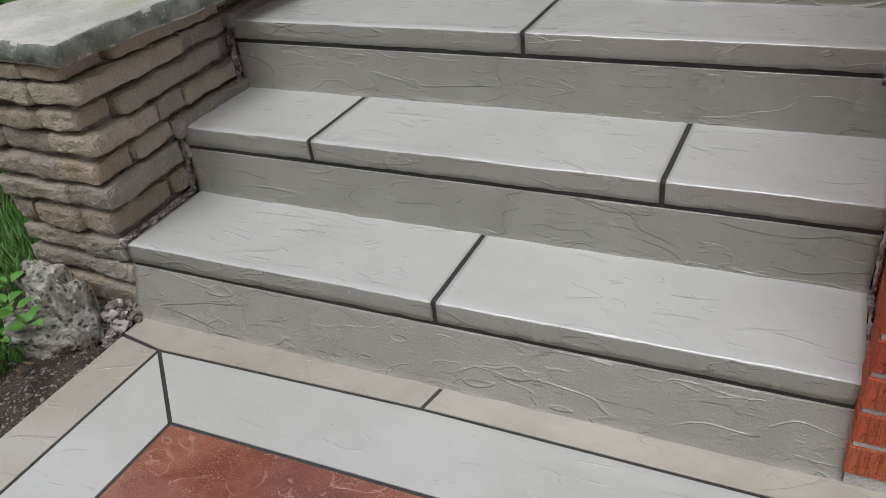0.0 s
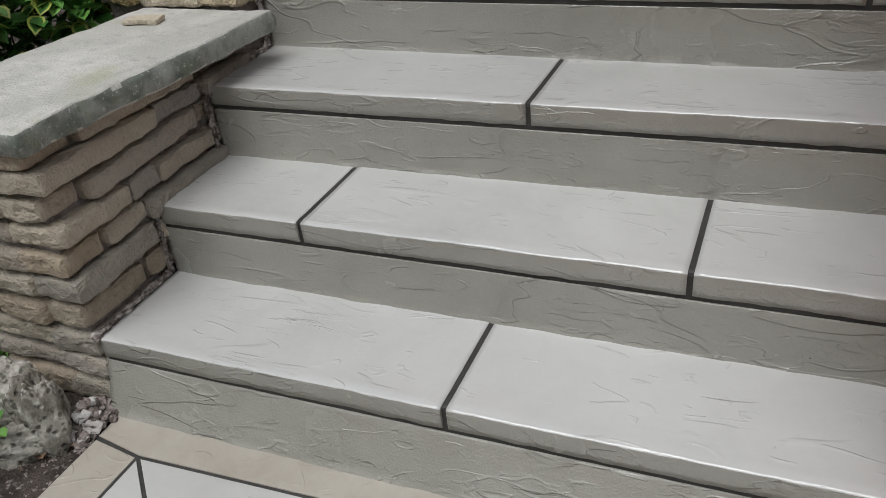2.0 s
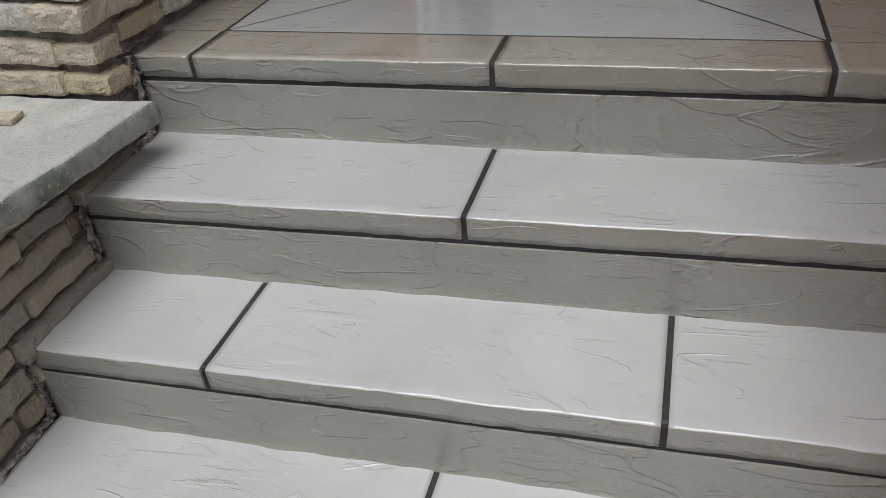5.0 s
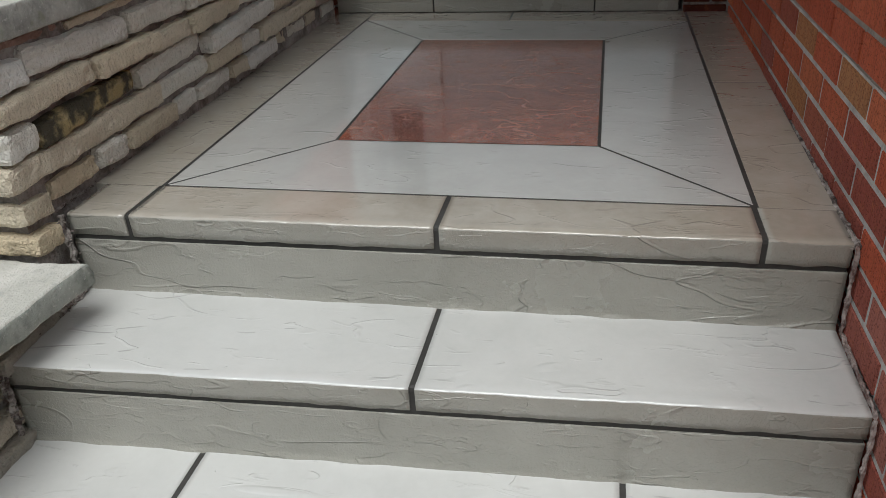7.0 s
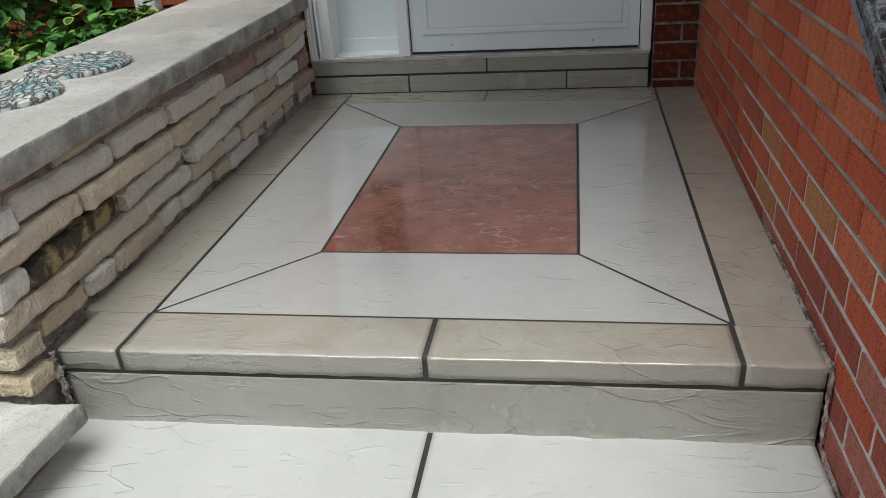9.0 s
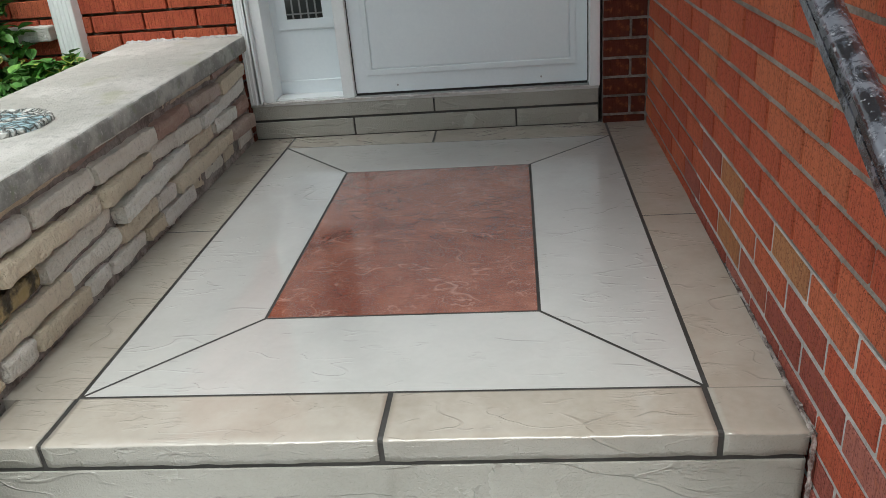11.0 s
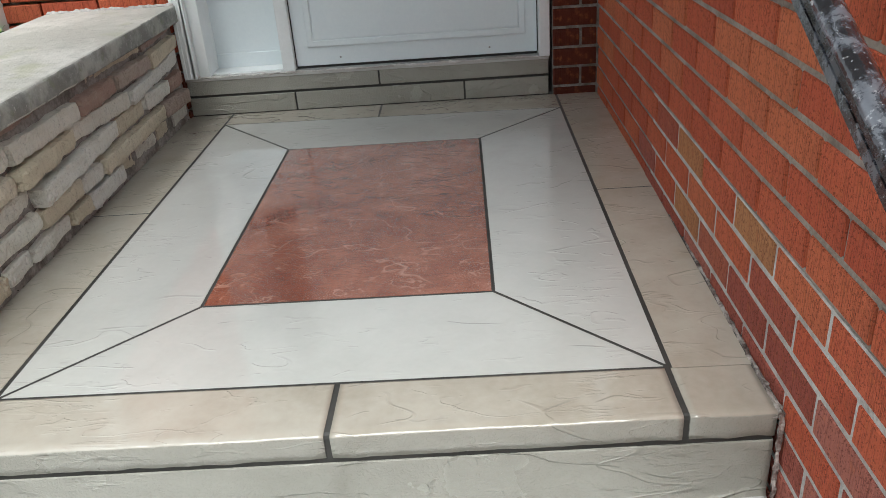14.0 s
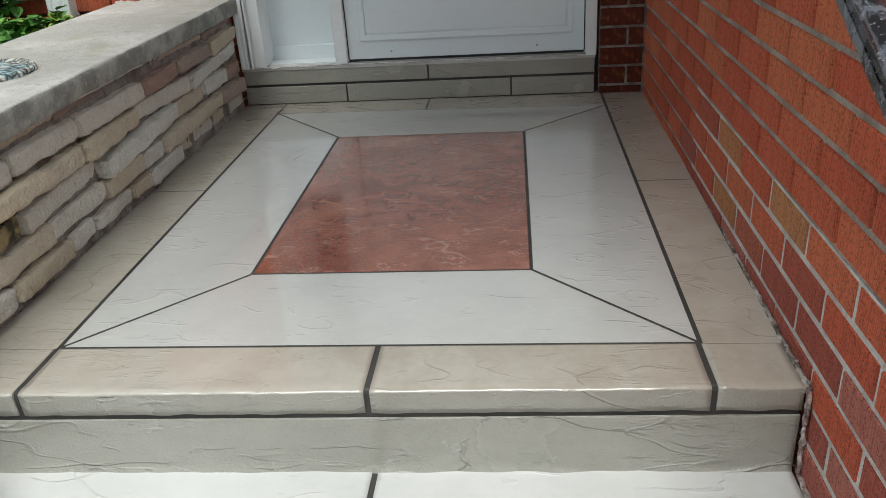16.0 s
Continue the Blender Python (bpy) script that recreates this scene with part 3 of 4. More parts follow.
pier = tagged(part("wall_west_1", box(-0.35, -0.072, -0.012, 0.66, -0.05, 0.588), STONE_MORTAR), "weathered ledgestone pier wall beside the steps", "wall", kind="structure")
D, T = DARK_STONE, BROWN_STONE
for z0, z1, cuts, mats, jut in (
        (0.545, 0.588, (-0.038, 0.085, 0.45, 0.64), (T, T, D), -0.004), (0.490, 0.545, (-0.040, 0.297, 0.45, 0.64), (T, D, D), 0.004),
        (0.432, 0.488, (-0.036, 0.070, 0.43, 0.64), (T, D, D), -0.006), (0.378, 0.430, (-0.034, 0.17, 0.26, 0.5), (T, D, T), 0.002),
        (0.318, 0.376, (-0.036, 0.078, 0.20, 0.5), (T, T, D), 0.006), (0.256, 0.316, (-0.034, 0.21, 0.4), (D, T), 0.010),
        (0.185, 0.254, (-0.030, 0.16, 0.3), (D, D), -0.004), (0.125, 0.183, (-0.035, 0.2), (D,), -0.006), (0.062, 0.123, (-0.03, 0.2), (D,), -0.008), (-0.02, 0.060, (-0.034, 0.2), (D,), -0.010)):
    course_side(pier, -0.048, z0, z1, cuts, mats, jut)
    course_front(pier, -0.038, z0, z1, -0.150, -0.375, (0.12, 0.24), (D, T) if z0 > 0.3 else (D,))
parapet = tagged(part("wall_west_2", box(-0.46, -0.078, 0.665, 2.612, 0.3, 1.037), STONE_MORTAR), "pale ledgestone parapet wall along the porch", "wall", kind="structure")
W, Y, P, M = PALE_STONE, TAN_STONE, PINK_STONE, MOSSY_STONE
for z0, z1, cuts, mats, jut in (
        (0.764, 0.826, (0.632, 1.200, 1.450, 1.661, 1.80, 2.071, 2.326, 2.57), (Y, W, Y, W, Y, Y, P), 0.006),
        (0.826, 0.888, (0.640, 0.741, 1.102, 1.453, 1.952, 2.196, 2.427, 2.57), (W, M, W, W, Y, W, P), 0.000),
        (0.888, 0.945, (0.640, 0.953, 1.209, 1.386, 1.693, 2.082, 2.57), (Y, Y, Y, Y, W, W), 0.008),
        (0.945, 1.006, (0.645, 0.760, 1.120, 1.398, 1.757, 2.008, 2.289, 2.58), (W, W, W, W, P, P, Y), 0.002),
        (1.010, 1.037, (0.650, 0.921, 1.325, 1.653, 2.262, 2.58), (P, Y, P, Y, P), -0.008)):
    course_side(parapet, -0.056, z0, z1, cuts, mats, jut)
    course_front(parapet, 0.636, z0, z1, -0.155, -0.46, (0.1, 0.22), (W, Y))
course_side(parapet, -0.066, 0.709, 0.764, (0.74, 0.90, 1.02, 1.26, 1.38, 1.58, 1.70, 1.93, 2.06, 2.25, 2.42, 2.58), (Y, W, Y, W, W, Y, W), 0.0)
for z0, z1 in ((0.692, 0.752), (0.634, 0.690)):
    course_side(parapet, -0.060, z0, z1, (0.645, 0.735), (Y,), 0.0)
    course_front(parapet, 0.640, z0, z1, -0.150, -0.46, (0.1, 0.2), (Y, M))


def edge_material(name, low, high):
    n = Nodes(name)
    colour = n.mix(n.ramp(n.noise(12, 5, 0.65), 0.36, 0.64), low, high)
    colour = n.mix(n.math("MULTIPLY", n.ramp(n.noise(26, 4), 0.55, 0.7), 0.5), colour, (0.22, 0.25, 0.16))
    colour = n.mix(n.math("MULTIPLY", n.ramp(n.noise(120, 3), 0.6, 0.72), 0.7), colour, (0.55, 0.54, 0.50))
    streak = n.noise(1.0, 3, 0.6, 0.2, n.mapped((120, 120, 14)))
    h = n.math("ADD", n.noise(45, 5, 0.7), n.math("MULTIPLY", streak, 0.25))
    return n.done(colour, n.bump(h, 0.007), 0.85)


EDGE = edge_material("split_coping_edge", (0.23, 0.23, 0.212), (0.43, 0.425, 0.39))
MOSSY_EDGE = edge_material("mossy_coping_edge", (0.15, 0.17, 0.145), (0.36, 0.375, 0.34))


def coping(points, z0, z1, rough, label, edge):
    """A weathered stone slab: sides broken, top nearly flat."""
    bm = bmesh.new()
    n = len(points)
    outline = []
    for i in range(n):
        a, b = Vector(points[i]), Vector(points[(i + 1) % n])
        m = max(2, round((b - a).length / 0.012))
        outline += [a.lerp(b, k / m) for k in range(m)]
    mid = sum(outline, Vector((0, 0))) / len(outline)
    rows = []
    for z, inset in ((z0, 0.006), (z0 + 0.006, 0.0), ((z0 + z1) / 2, -0.002), (z1 - 0.010, 0.0), (z1 - 0.003, 0.003), (z1, 0.010)):
        row = []
        for p in outline:
            d = (mid - p).normalized()
            q = p + d * inset + d * (noise.noise((p.x * 18, p.y * 18, z * 30)) * rough + noise.noise((p.x * 50, p.y * 50, z * 70)) * rough * 0.5)
            row.append(bm.verts.new((q.x, q.y, z + noise.noise((p.x * 12, p.y * 12, 3)) * rough * 0.4)))
        rows.append(row)
    k = len(outline)
    for a, b in zip(rows, rows[1:]):
        for i in range(k):
            bm.faces.new((a[i], a[(i + 1) % k], b[(i + 1) % k], b[i]))
    bm.faces.new(rows[-1]), bm.faces.new(rows[0][::-1])
    bmesh.ops.recalc_face_normals(bm, faces=bm.faces[:])
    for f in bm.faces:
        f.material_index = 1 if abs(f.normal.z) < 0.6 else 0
        f.smooth = abs(f.normal.z) < 0.95
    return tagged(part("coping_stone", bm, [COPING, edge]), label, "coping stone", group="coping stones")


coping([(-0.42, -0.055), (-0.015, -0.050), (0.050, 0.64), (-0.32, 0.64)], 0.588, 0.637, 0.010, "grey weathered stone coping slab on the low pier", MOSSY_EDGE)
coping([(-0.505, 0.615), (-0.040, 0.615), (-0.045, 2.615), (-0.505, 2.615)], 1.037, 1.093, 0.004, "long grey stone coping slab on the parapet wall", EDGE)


# ---- crumbled mortar in the seams ----
def crumbs(name, along, count, size, mat, parent, spread):
    """A seam of broken mortar: many small angular grains along a line."""
    rng = random.Random(count)
    bm = bmesh.new()
    for _ in range(count):
        f = rng.random()
        seg = min(int(f * (len(along) - 1)), len(along) - 2)
        p = Vector(along[seg]).lerp(Vector(along[seg + 1]), f * (len(along) - 1) - seg)
        p += Vector([rng.uniform(-q, q) for q in spread])
        r = rng.uniform(*size)
        one = bmesh.ops.create_icosphere(bm, subdivisions=1, radius=r)["verts"]
        stretch = Vector((rng.uniform(0.6, 1.3), rng.uniform(0.8, 1.9), rng.uniform(0.5, 1.0)))
        for v in one:
            v.co = Vector([a * b for a, b in zip(v.co, stretch)]) + Vector([rng.uniform(-r, r) * 0.35 for _ in range(3)]) + p
    return tagged(part(name, bm, mat, parent), kind="stuff")


LSEAM = [(-0.052, -0.03, 0.175), (-0.052, 0.215, 0.180), (-0.048, 0.222, 0.345), (-0.046, 0.455, 0.350), (-0.042, 0.46, 0.516), (-0.042, 0.722, 0.522), (-0.050, 0.73, 0.690)]


def fillet(line, r, mat, parent, seed):
    """An uneven bead of mortar pressed into a corner."""
    pts = []
    for a, b in zip(line, line[1:]):
        a, b = Vector(a), Vector(b)
        m = max(2, round((b - a).length / 0.008))
        pts += [(a.lerp(b, k / m), (b - a).normalized()) for k in range(m)]
    pts.append((Vector(line[-1]), pts[-1][1]))

    def ring(pd):
        p, d = pd
        u = d.cross(Vector((0.3, 0.2, 1)) if abs(d.z) < 0.8 else Vector((0, 1, 0.1))).normalized()
        v = d.cross(u)
        out = []
        for k in range(8):
            a = 2 * math.pi * k / 8
            q = p * 55 + Vector((math.cos(a), math.sin(a), seed))
            out.append(p + (u * math.cos(a) + v * math.sin(a)) * r * max(0.1, 0.75 + 0.9 * noise.noise(q) + 0.5 * noise.noise(q * 2.3)))
        return out

    return part("mortar_bead", sweep(ring, pts), mat, parent)


fillet(LSEAM, 0.008, CRUMB, pier, 1)
crumbs("mortar_crumbs", LSEAM, 260, (0.0012, 0.004), RUBBLE, pier, (0.010, 0.008, 0.006))
PSEAM = [(-0.082, 0.735, 0.688), (-0.086, 1.2, 0.688), (-0.083, 1.7, 0.688), (-0.088, 2.2, 0.688), (-0.085, 2.6, 0.688)]
fillet(PSEAM, 0.007, CRUMB, parapet, 2)
crumbs("mortar_crumbs", PSEAM, 420, (0.0012, 0.004), RUBBLE, parapet, (0.009, 0.01, 0.004))
fillet([(1.416, 0.76, 0.687), (1.431, 1.7, 0.687), (1.442, 2.61, 0.687)], 0.005, CRUMB, wall_east, 3)
RSEAM = [(1.414, -0.008, 0.0), (1.414, 0.018, 0.17), (1.418, 0.262, 0.172), (1.417, 0.268, 0.344), (1.418, 0.518, 0.344), (1.417, 0.524, 0.516), (1.419, 0.752, 0.516), (1.418, 0.758, 0.686)]
fillet(RSEAM, 0.0048, SEAM, wall_east, 4)
part("seam_fill", sweep(lambda p: [(p[0] - 0.003, p[1], p[2] - 0.01), (p[0] + 0.02, p[1], p[2] - 0.01), (p[0] + 0.02, p[1], p[2] - 0.002)], [(1.405, 0.76, PORCH), (1.424, 1.7, PORCH), (1.436, 2.62, PORCH)]), CRUMB, wall_east)
part("mortar_skirt", sweep(lambda y: [(-0.10, y, 0.66), (-0.085 + wob(y, 1, 1, 9, 0.008), y, 0.66), (-0.085 + wob(y, 1, 1, 9, 0.008), y, 0.692), (-0.080 + wob(y, 2, 1, 14, 0.010), y, 0.725 + wob(y, 6, 1, 12, 0.012)), (-0.10, y, 0.765)], [0.70 + k * 0.03 for k in range(64)]), STONE_MORTAR, parapet)

# ---- handrail ----
rail = empty("handrail", label="black painted iron handrail with moulded top and painted-in sheen", category="handrail")


def iron():
    n = Nodes("black_iron")
    # blue-grey patches put the sheen of the rail into its colour
    paler = n.ramp(n.noise(34, 5, 0.7, 0.5), 0.42, 0.62)
    colour = n.mix(paler, (0.016, 0.016, 0.020), (0.115, 0.125, 0.15))
    colour = n.mix(n.ramp(n.noise(150, 3), 0.62, 0.7), colour, (0.30, 0.31, 0.33))
    return n.done(colour, n.bump(n.noise(55, 4), 0.0016), n.ramp(paler, 0, 1, 0.14, 0.34), Specular_IOR_Level=0.9, Coat_Weight=0.6, Coat_Roughness=0.12)


IRON = iron()
SECTION = [(-0.027, -0.004), (-0.024, 0.002), (-0.028, 0.006), (-0.024, 0.011), (-0.012, 0.017), (0.0, 0.019), (0.012, 0.017), (0.024, 0.011), (0.028, 0.006), (0.024, 0.002), (0.027, -0.004), (0.015, -0.008), (-0.015, -0.008)]


def rail_ring(y):
    z = 1.358 + 0.518 * (y - 0.70)
    return [(1.345 + a * 0.66, y - b * 0.46, z + b * 0.89) for a, b in SECTION]


part("rail_cap", sweep(rail_ring, [-0.35, 0.0, 0.5, 1.0, 1.25]), IRON, rail, smooth=True)
part("flat_bar", sweep(lambda y: [(1.338 + a, y, 1.344 + 0.518 * (y - 0.70) + b) for a, b in ((-0.010, -0.012), (0.010, -0.012), (0.010, 0.004), (-0.010, 0.004))], [-0.35, 1.25]), IRON, rail)
for y in (-0.2, 1.2):
    z = 1.34 + 0.518 * (y - 0.70)
    part("bracket", box(1.330, 1.43, y - 0.008, y + 0.008, z - 0.022, z - 0.006, 0.002), IRON, rail)


# ---- sidelight window, downspout, window sill ----
GLASS = bpy.data.materials.new("dark_glass")
GLASS.use_nodes = True
gb = GLASS.node_tree.nodes["Principled BSDF"]
gb.inputs["Base Color"].default_value, gb.inputs["Roughness"].default_value = (0.03, 0.035, 0.035, 1), 0.12
LEAD = plain("lead_came", (0.25, 0.26, 0.27), (0.35, 0.36, 0.37), 0.4, metal=0.8)
moulding(0.046, 0.266, 1.080, 1.92, 2.750, 0.040, DOOR, side)
part("pane", box(0.086, 0.226, 2.744, 2.749, 1.120, 1.88), GLASS, side, "dark leaded glass pane")
for x in (0.112, 0.142, 0.172, 0.202):
    part("lead_came", box(x - 0.003, x + 0.003, 2.741, 2.746, 1.120, 1.88), LEAD, side)
part("lead_came", box(0.086, 0.226, 2.7405, 2.7455, 1.136, 1.141), LEAD, side)
for k, (x0, x1) in enumerate(((-0.064, -0.052), (-0.045, -0.038), (-0.032, -0.024))):
    part("flute", box(x0, x1, 2.596 + 0.002 * k, 2.61, 0.832, 2.92, 0.0015), TRIM, door)

spout = empty("downspout", label="white ribbed metal downspout on the brick wall", category="downspout")
ribs = [(-0.042, 0.03), (-0.042, -0.03), (-0.034, -0.034), (-0.026, -0.030), (-0.018, -0.034), (-0.010, -0.030), (-0.002, -0.034), (0.006, -0.030), (0.014, -0.034), (0.022, -0.030), (0.030, -0.034), (0.038, -0.03), (0.042, -0.026), (0.042, 0.03)]
part("pipe", sweep(lambda z: [(-0.690 + a, 2.575 + b, z) for a, b in ribs], [0.0, 1.0, 2.0, TOP]), TRIM, spout)
part("strap", box(-0.738, -0.642, 2.536, 2.62, 2.2, 2.23, 0.002), TRIM, spout)
sill = tagged(part("window_sill", box(-1.6, -0.765, 2.555, 2.64, 1.125, 1.18, 0.006), COPING), "grey stone window sill on the brick wall", "window sill", kind="structure")

# ---- plaques on the coping ----
def plaque_material():
    n = Nodes("painted_plaque")
    co = n.warp(n.mapped((1, 1.7, 1), (0, 0, 0.5)), 18, 0.030)
    a = n.cells(34, "DISTANCE_TO_EDGE", co)
    blue = n.ramp(n.noise(16, 3), 0.48, 0.58)
    colour = n.mix(blue, (0.62, 0.62, 0.58), (0.36, 0.52, 0.56))
    colour = n.mix(n.ramp(a, 0.10, 0.02), colour, (0.09, 0.10, 0.09))
    return n.done(colour, n.bump(n.ramp(a, 0.0, 0.25), 0.010), 0.7)


PLAQUE = plaque_material()


def plaque(x, y, z, r):
    rng = random.Random(round(x * 1000))
    bm = bmesh.new()
    rings, seg = [0.0, 0.2, 0.4, 0.6, 0.75, 0.86, 0.92, 0.97, 1.0, 1.0], 64
    high = [0.010, 0.012, 0.010, 0.012, 0.010, 0.009, 0.014, 0.014, 0.010, 0.0]
    rows = []
    for f, t in zip(rings, high):
        row = []
        for k in range(seg):
            a = 2 * math.pi * k / seg
            edge = r * f * (1 + (0.012 * math.sin(9 * a) + 0.01 * math.sin(23 * a)) * (f > 0.9))
            lift = noise.noise((math.cos(a) * f * 9 + x * 40, math.sin(a) * f * 9, 1)) * 0.004 if 0 < f < 0.97 else 0
            row.append(bm.verts.new((edge * math.cos(a), edge * math.sin(a), max(0, t + lift) if t else 0)))
        rows.append(row)
    for p, q in zip(rows, rows[1:]):
        for k in range(seg):
            bm.faces.new((p[k], q[k], q[(k + 1) % seg], p[(k + 1) % seg]))
    bm.faces.new(rows[-1][::-1])
    bmesh.ops.remove_doubles(bm, verts=bm.verts[:], dist=1e-5)
    ob = part("plaque", bm, PLAQUE)
    ob.matrix_basis = pose(x, y, z, 0, 0, rng.uniform(0, 90))
    return tagged(ob, "round pale cast plaque with blue leaf relief on the coping", "plaque", group="plaques on the coping")


plaque(-0.305, 1.445, 1.0935, 0.132)
plaque(-0.330, 1.150, 1.0935, 0.140)
shard = part("stone_shard", rock(0.09, 0.045, 0.012, 3, (5, 3, 2), 0.4, 0.003), TAN_STONE)
shard.matrix_basis = pose(-0.22, 0.52, 0.643, 0, 0, 10)
tagged(shard, "small flat tan stone shard on the low coping", "stone shard")

# ---- planting ----
def leaf_material(name, colours):
    n = Nodes(name, 0.42)
    c = n.pick(n.island(), colours)
    c = n.mix(n.math("MULTIPLY", n.ramp(n.noise(30, 3), 0.4, 0.7), 0.35), c, (0.02, 0.05, 0.015))
    m = n.done(c, n.bump(n.noise(60, 2), 0.001), Specular_IOR_Level=0.35)
    return m


LEAF = leaf_material("shrub_leaf", [(0.0, (0.04, 0.11, 0.022)), (0.5, (0.065, 0.20, 0.035)), (0.85, (0.11, 0.28, 0.05)), (1.0, (0.18, 0.38, 0.08))])
RIM = leaf_material("variegated_rim", [(0.0, (0.30, 0.38, 0.06)), (0.5, (0.42, 0.48, 0.09)), (1.0, (0.50, 0.52, 0.18))])
GRASS = leaf_material("grass_blade", [(0.0, (0.06, 0.16, 0.025)), (0.6, (0.10, 0.26, 0.04)), (1.0, (0.20, 0.30, 0.08))])
STEM = plain("stem_bark", (0.12, 0.09, 0.06), (0.22, 0.18, 0.13), 0.9)
OUTLINE = [(0.0, 0.0), (0.26, 0.16), (0.36, 0.42), (0.30, 0.70), (0.0, 1.0), (-0.30, 0.70), (-0.36, 0.42), (-0.26, 0.16)]


def leaf_mesh(name, spots, parent, mats):
    """Many leaves in one mesh; each spot is place, direction turn, size and whether the rim is pale."""
    verts, faces, idx = [], [], []
    for p, turn, size, pale in spots:
        base = len(verts)
        out = [Vector((x, y, -abs(x) * -0.35 - 0.25 * y * y)) for x, y in OUTLINE]
        inn = [Vector((x * 0.68, 0.08 + y * 0.80, abs(x) * 0.24 - 0.25 * (0.08 + y * 0.8) ** 2)) for x, y in OUTLINE]
        rib = [Vector((0, t, -0.25 * t * t - 0.02)) for t in (0.3, 0.65)]
        verts += [p + turn @ (v * size) for v in out + inn + rib]
        for k in range(8):
            faces.append((base + k, base + (k + 1) % 8, base + 8 + (k + 1) % 8, base + 8 + k))
            idx.append(1 if pale else 0)
        r0, r1 = base + 16, base + 17
        for tri in ((8, 9, 16), (9, 10, 16), (10, 17, 16), (10, 11, 17), (11, 12, 17), (12, 13, 17), (13, 14, 17), (14, 16, 17), (14, 15, 16), (15, 8, 16)):
            faces.append(tuple(base + t for t in tri))
            idx.append(0)
    me = bpy.data.meshes.new(name)
    me.from_pydata([tuple(v) for v in verts], [], faces)
    for m in mats:
        me.materials.append(m)
    me.polygons.foreach_set("material_index", idx)
    ob = new(name, me)
    ob.parent = parent
    return tagged(ob, kind="stuff")


def shrub(x0, x1, y0, y1, top, count, pale_share, seed, label):
    """A dense shrub: stems and whorls of small oval leaves on an uneven crown."""
    rng = random.Random(seed)
    ob = empty("shrub", ((x0 + x1) / 2, (y0 + y1) / 2, -0.012), label=label, category="shrub")
    inv = ob.matrix_basis.inverted()
    spots = []
    while len(spots) < count:
        x, y = rng.uniform(x0, x1), rng.uniform(y0, y1)
        crown = top(x, y) + 0.10 * noise.noise((x * 4.0, y * 4.0, seed)) + 0.05 * noise.noise((x * 11, y * 11, seed))
        z = crown - abs(rng.gauss(0, 0.07)) if rng.random() < 0.6 else rng.uniform(0.35, 1.0) * crown
        heart = Vector((x, y, z))
        pale = rng.random() < pale_share(x, y, z, crown)
        for k in range(rng.randint(3, 6)):
            turn = Euler((radians(rng.uniform(-35, 45)), radians(rng.uniform(-25, 25)), rng.uniform(0, 6.28))).to_matrix()
            spots.append((Vector(heart) + Vector([rng.uniform(-0.012, 0.012) for _ in range(3)]) - ob.location, turn, rng.uniform(0.036, 0.066), pale))
    leaf_mesh("foliage", spots, ob, [LEAF, RIM])
    stems = bmesh.new()
    for _ in range(16):
        x, y = rng.uniform(x0 + 0.1, x1 - 0.05), rng.uniform(y0 + 0.05, y1 - 0.05)
        hgt = top(x, y) * 0.92
        a = bmesh.ops.create_cone(stems, segments=6, radius1=0.005, radius2=0.002, depth=hgt, matrix=pose(x - ob.location.x, y - ob.location.y, hgt / 2, rng.uniform(-6, 6), rng.uniform(-6, 6), 0))
    part("stems", stems, STEM, ob)
    return ob


def crown_top(x, y):
    return 1.08 + (0.9 * min(1, max(0, (-0.68 - x) / 0.3)) if y < 2.2 else 0.7 * min(1, max(0, (-0.78 - x) / 0.2))) - 0.22 * max(0, (0.95 - y)) - 0.10 * max(0, y - 2.2) * 3


shrub(-1.35, -0.53, 0.75, 2.54, crown_top, 13000, lambda x, y, z, c: (0.75 if y < 1.75 else 0.12) if z > c - 0.05 and x > -0.95 else 0.05, 5, "dense green shrub with yellow-edged leaves behind the parapet")
shrub(-1.2, -0.47, 0.15, 0.75, lambda x, y: 0.72 + 0.2 * min(1, max(0, (-0.5 - x) / 0.4)), 4200, lambda x, y, z, c: 0.35, 8, "green shrub with pale-edged leaves beside the pier")


def blades(name, x0, x1, y0, y1, z, count, tall, label, seed):
    rng = random.Random(seed)
    verts, faces = [], []
    for _ in range(count):
        x, y = rng.uniform(x0, x1), rng.uniform(y0, y1)
        a, hgt, w = rng.uniform(0, 6.28), rng.uniform(*tall), rng.uniform(0.0012, 0.0028)
        lean = rng.uniform(0.2, 0.9) * hgt
        base = len(verts)
        for f in (0, 0.4, 0.75, 1.0):
            ww = w * (1 - f * 0.95)
            cx, cy, cz = x + math.cos(a) * lean * f * f, y + math.sin(a) * lean * f * f, z + hgt * (f - 0.25 * f * f)
            verts += [(cx - math.sin(a) * ww, cy + math.cos(a) * ww, cz), (cx + math.sin(a) * ww, cy - math.cos(a) * ww, cz)]
        faces += [(base + 2 * k, base + 2 * k + 1, base + 2 * k + 3, base + 2 * k + 2) for k in range(3)]
    me = bpy.data.meshes.new(name)
    me.from_pydata(verts, [], faces)
    me.materials.append(GRASS)
    return tagged(new(name, me), label, "grass", kind="stuff")


blades("grass", -1.1, -0.38, -0.25, 0.40, -0.012, 5200, (0.03, 0.11), "green grass on the soil beside the pier", 2)
blades("grass", -0.42, -0.19, -0.40, -0.20, -0.012, 900, (0.03, 0.12), "green grass tuft at the rock", 3)


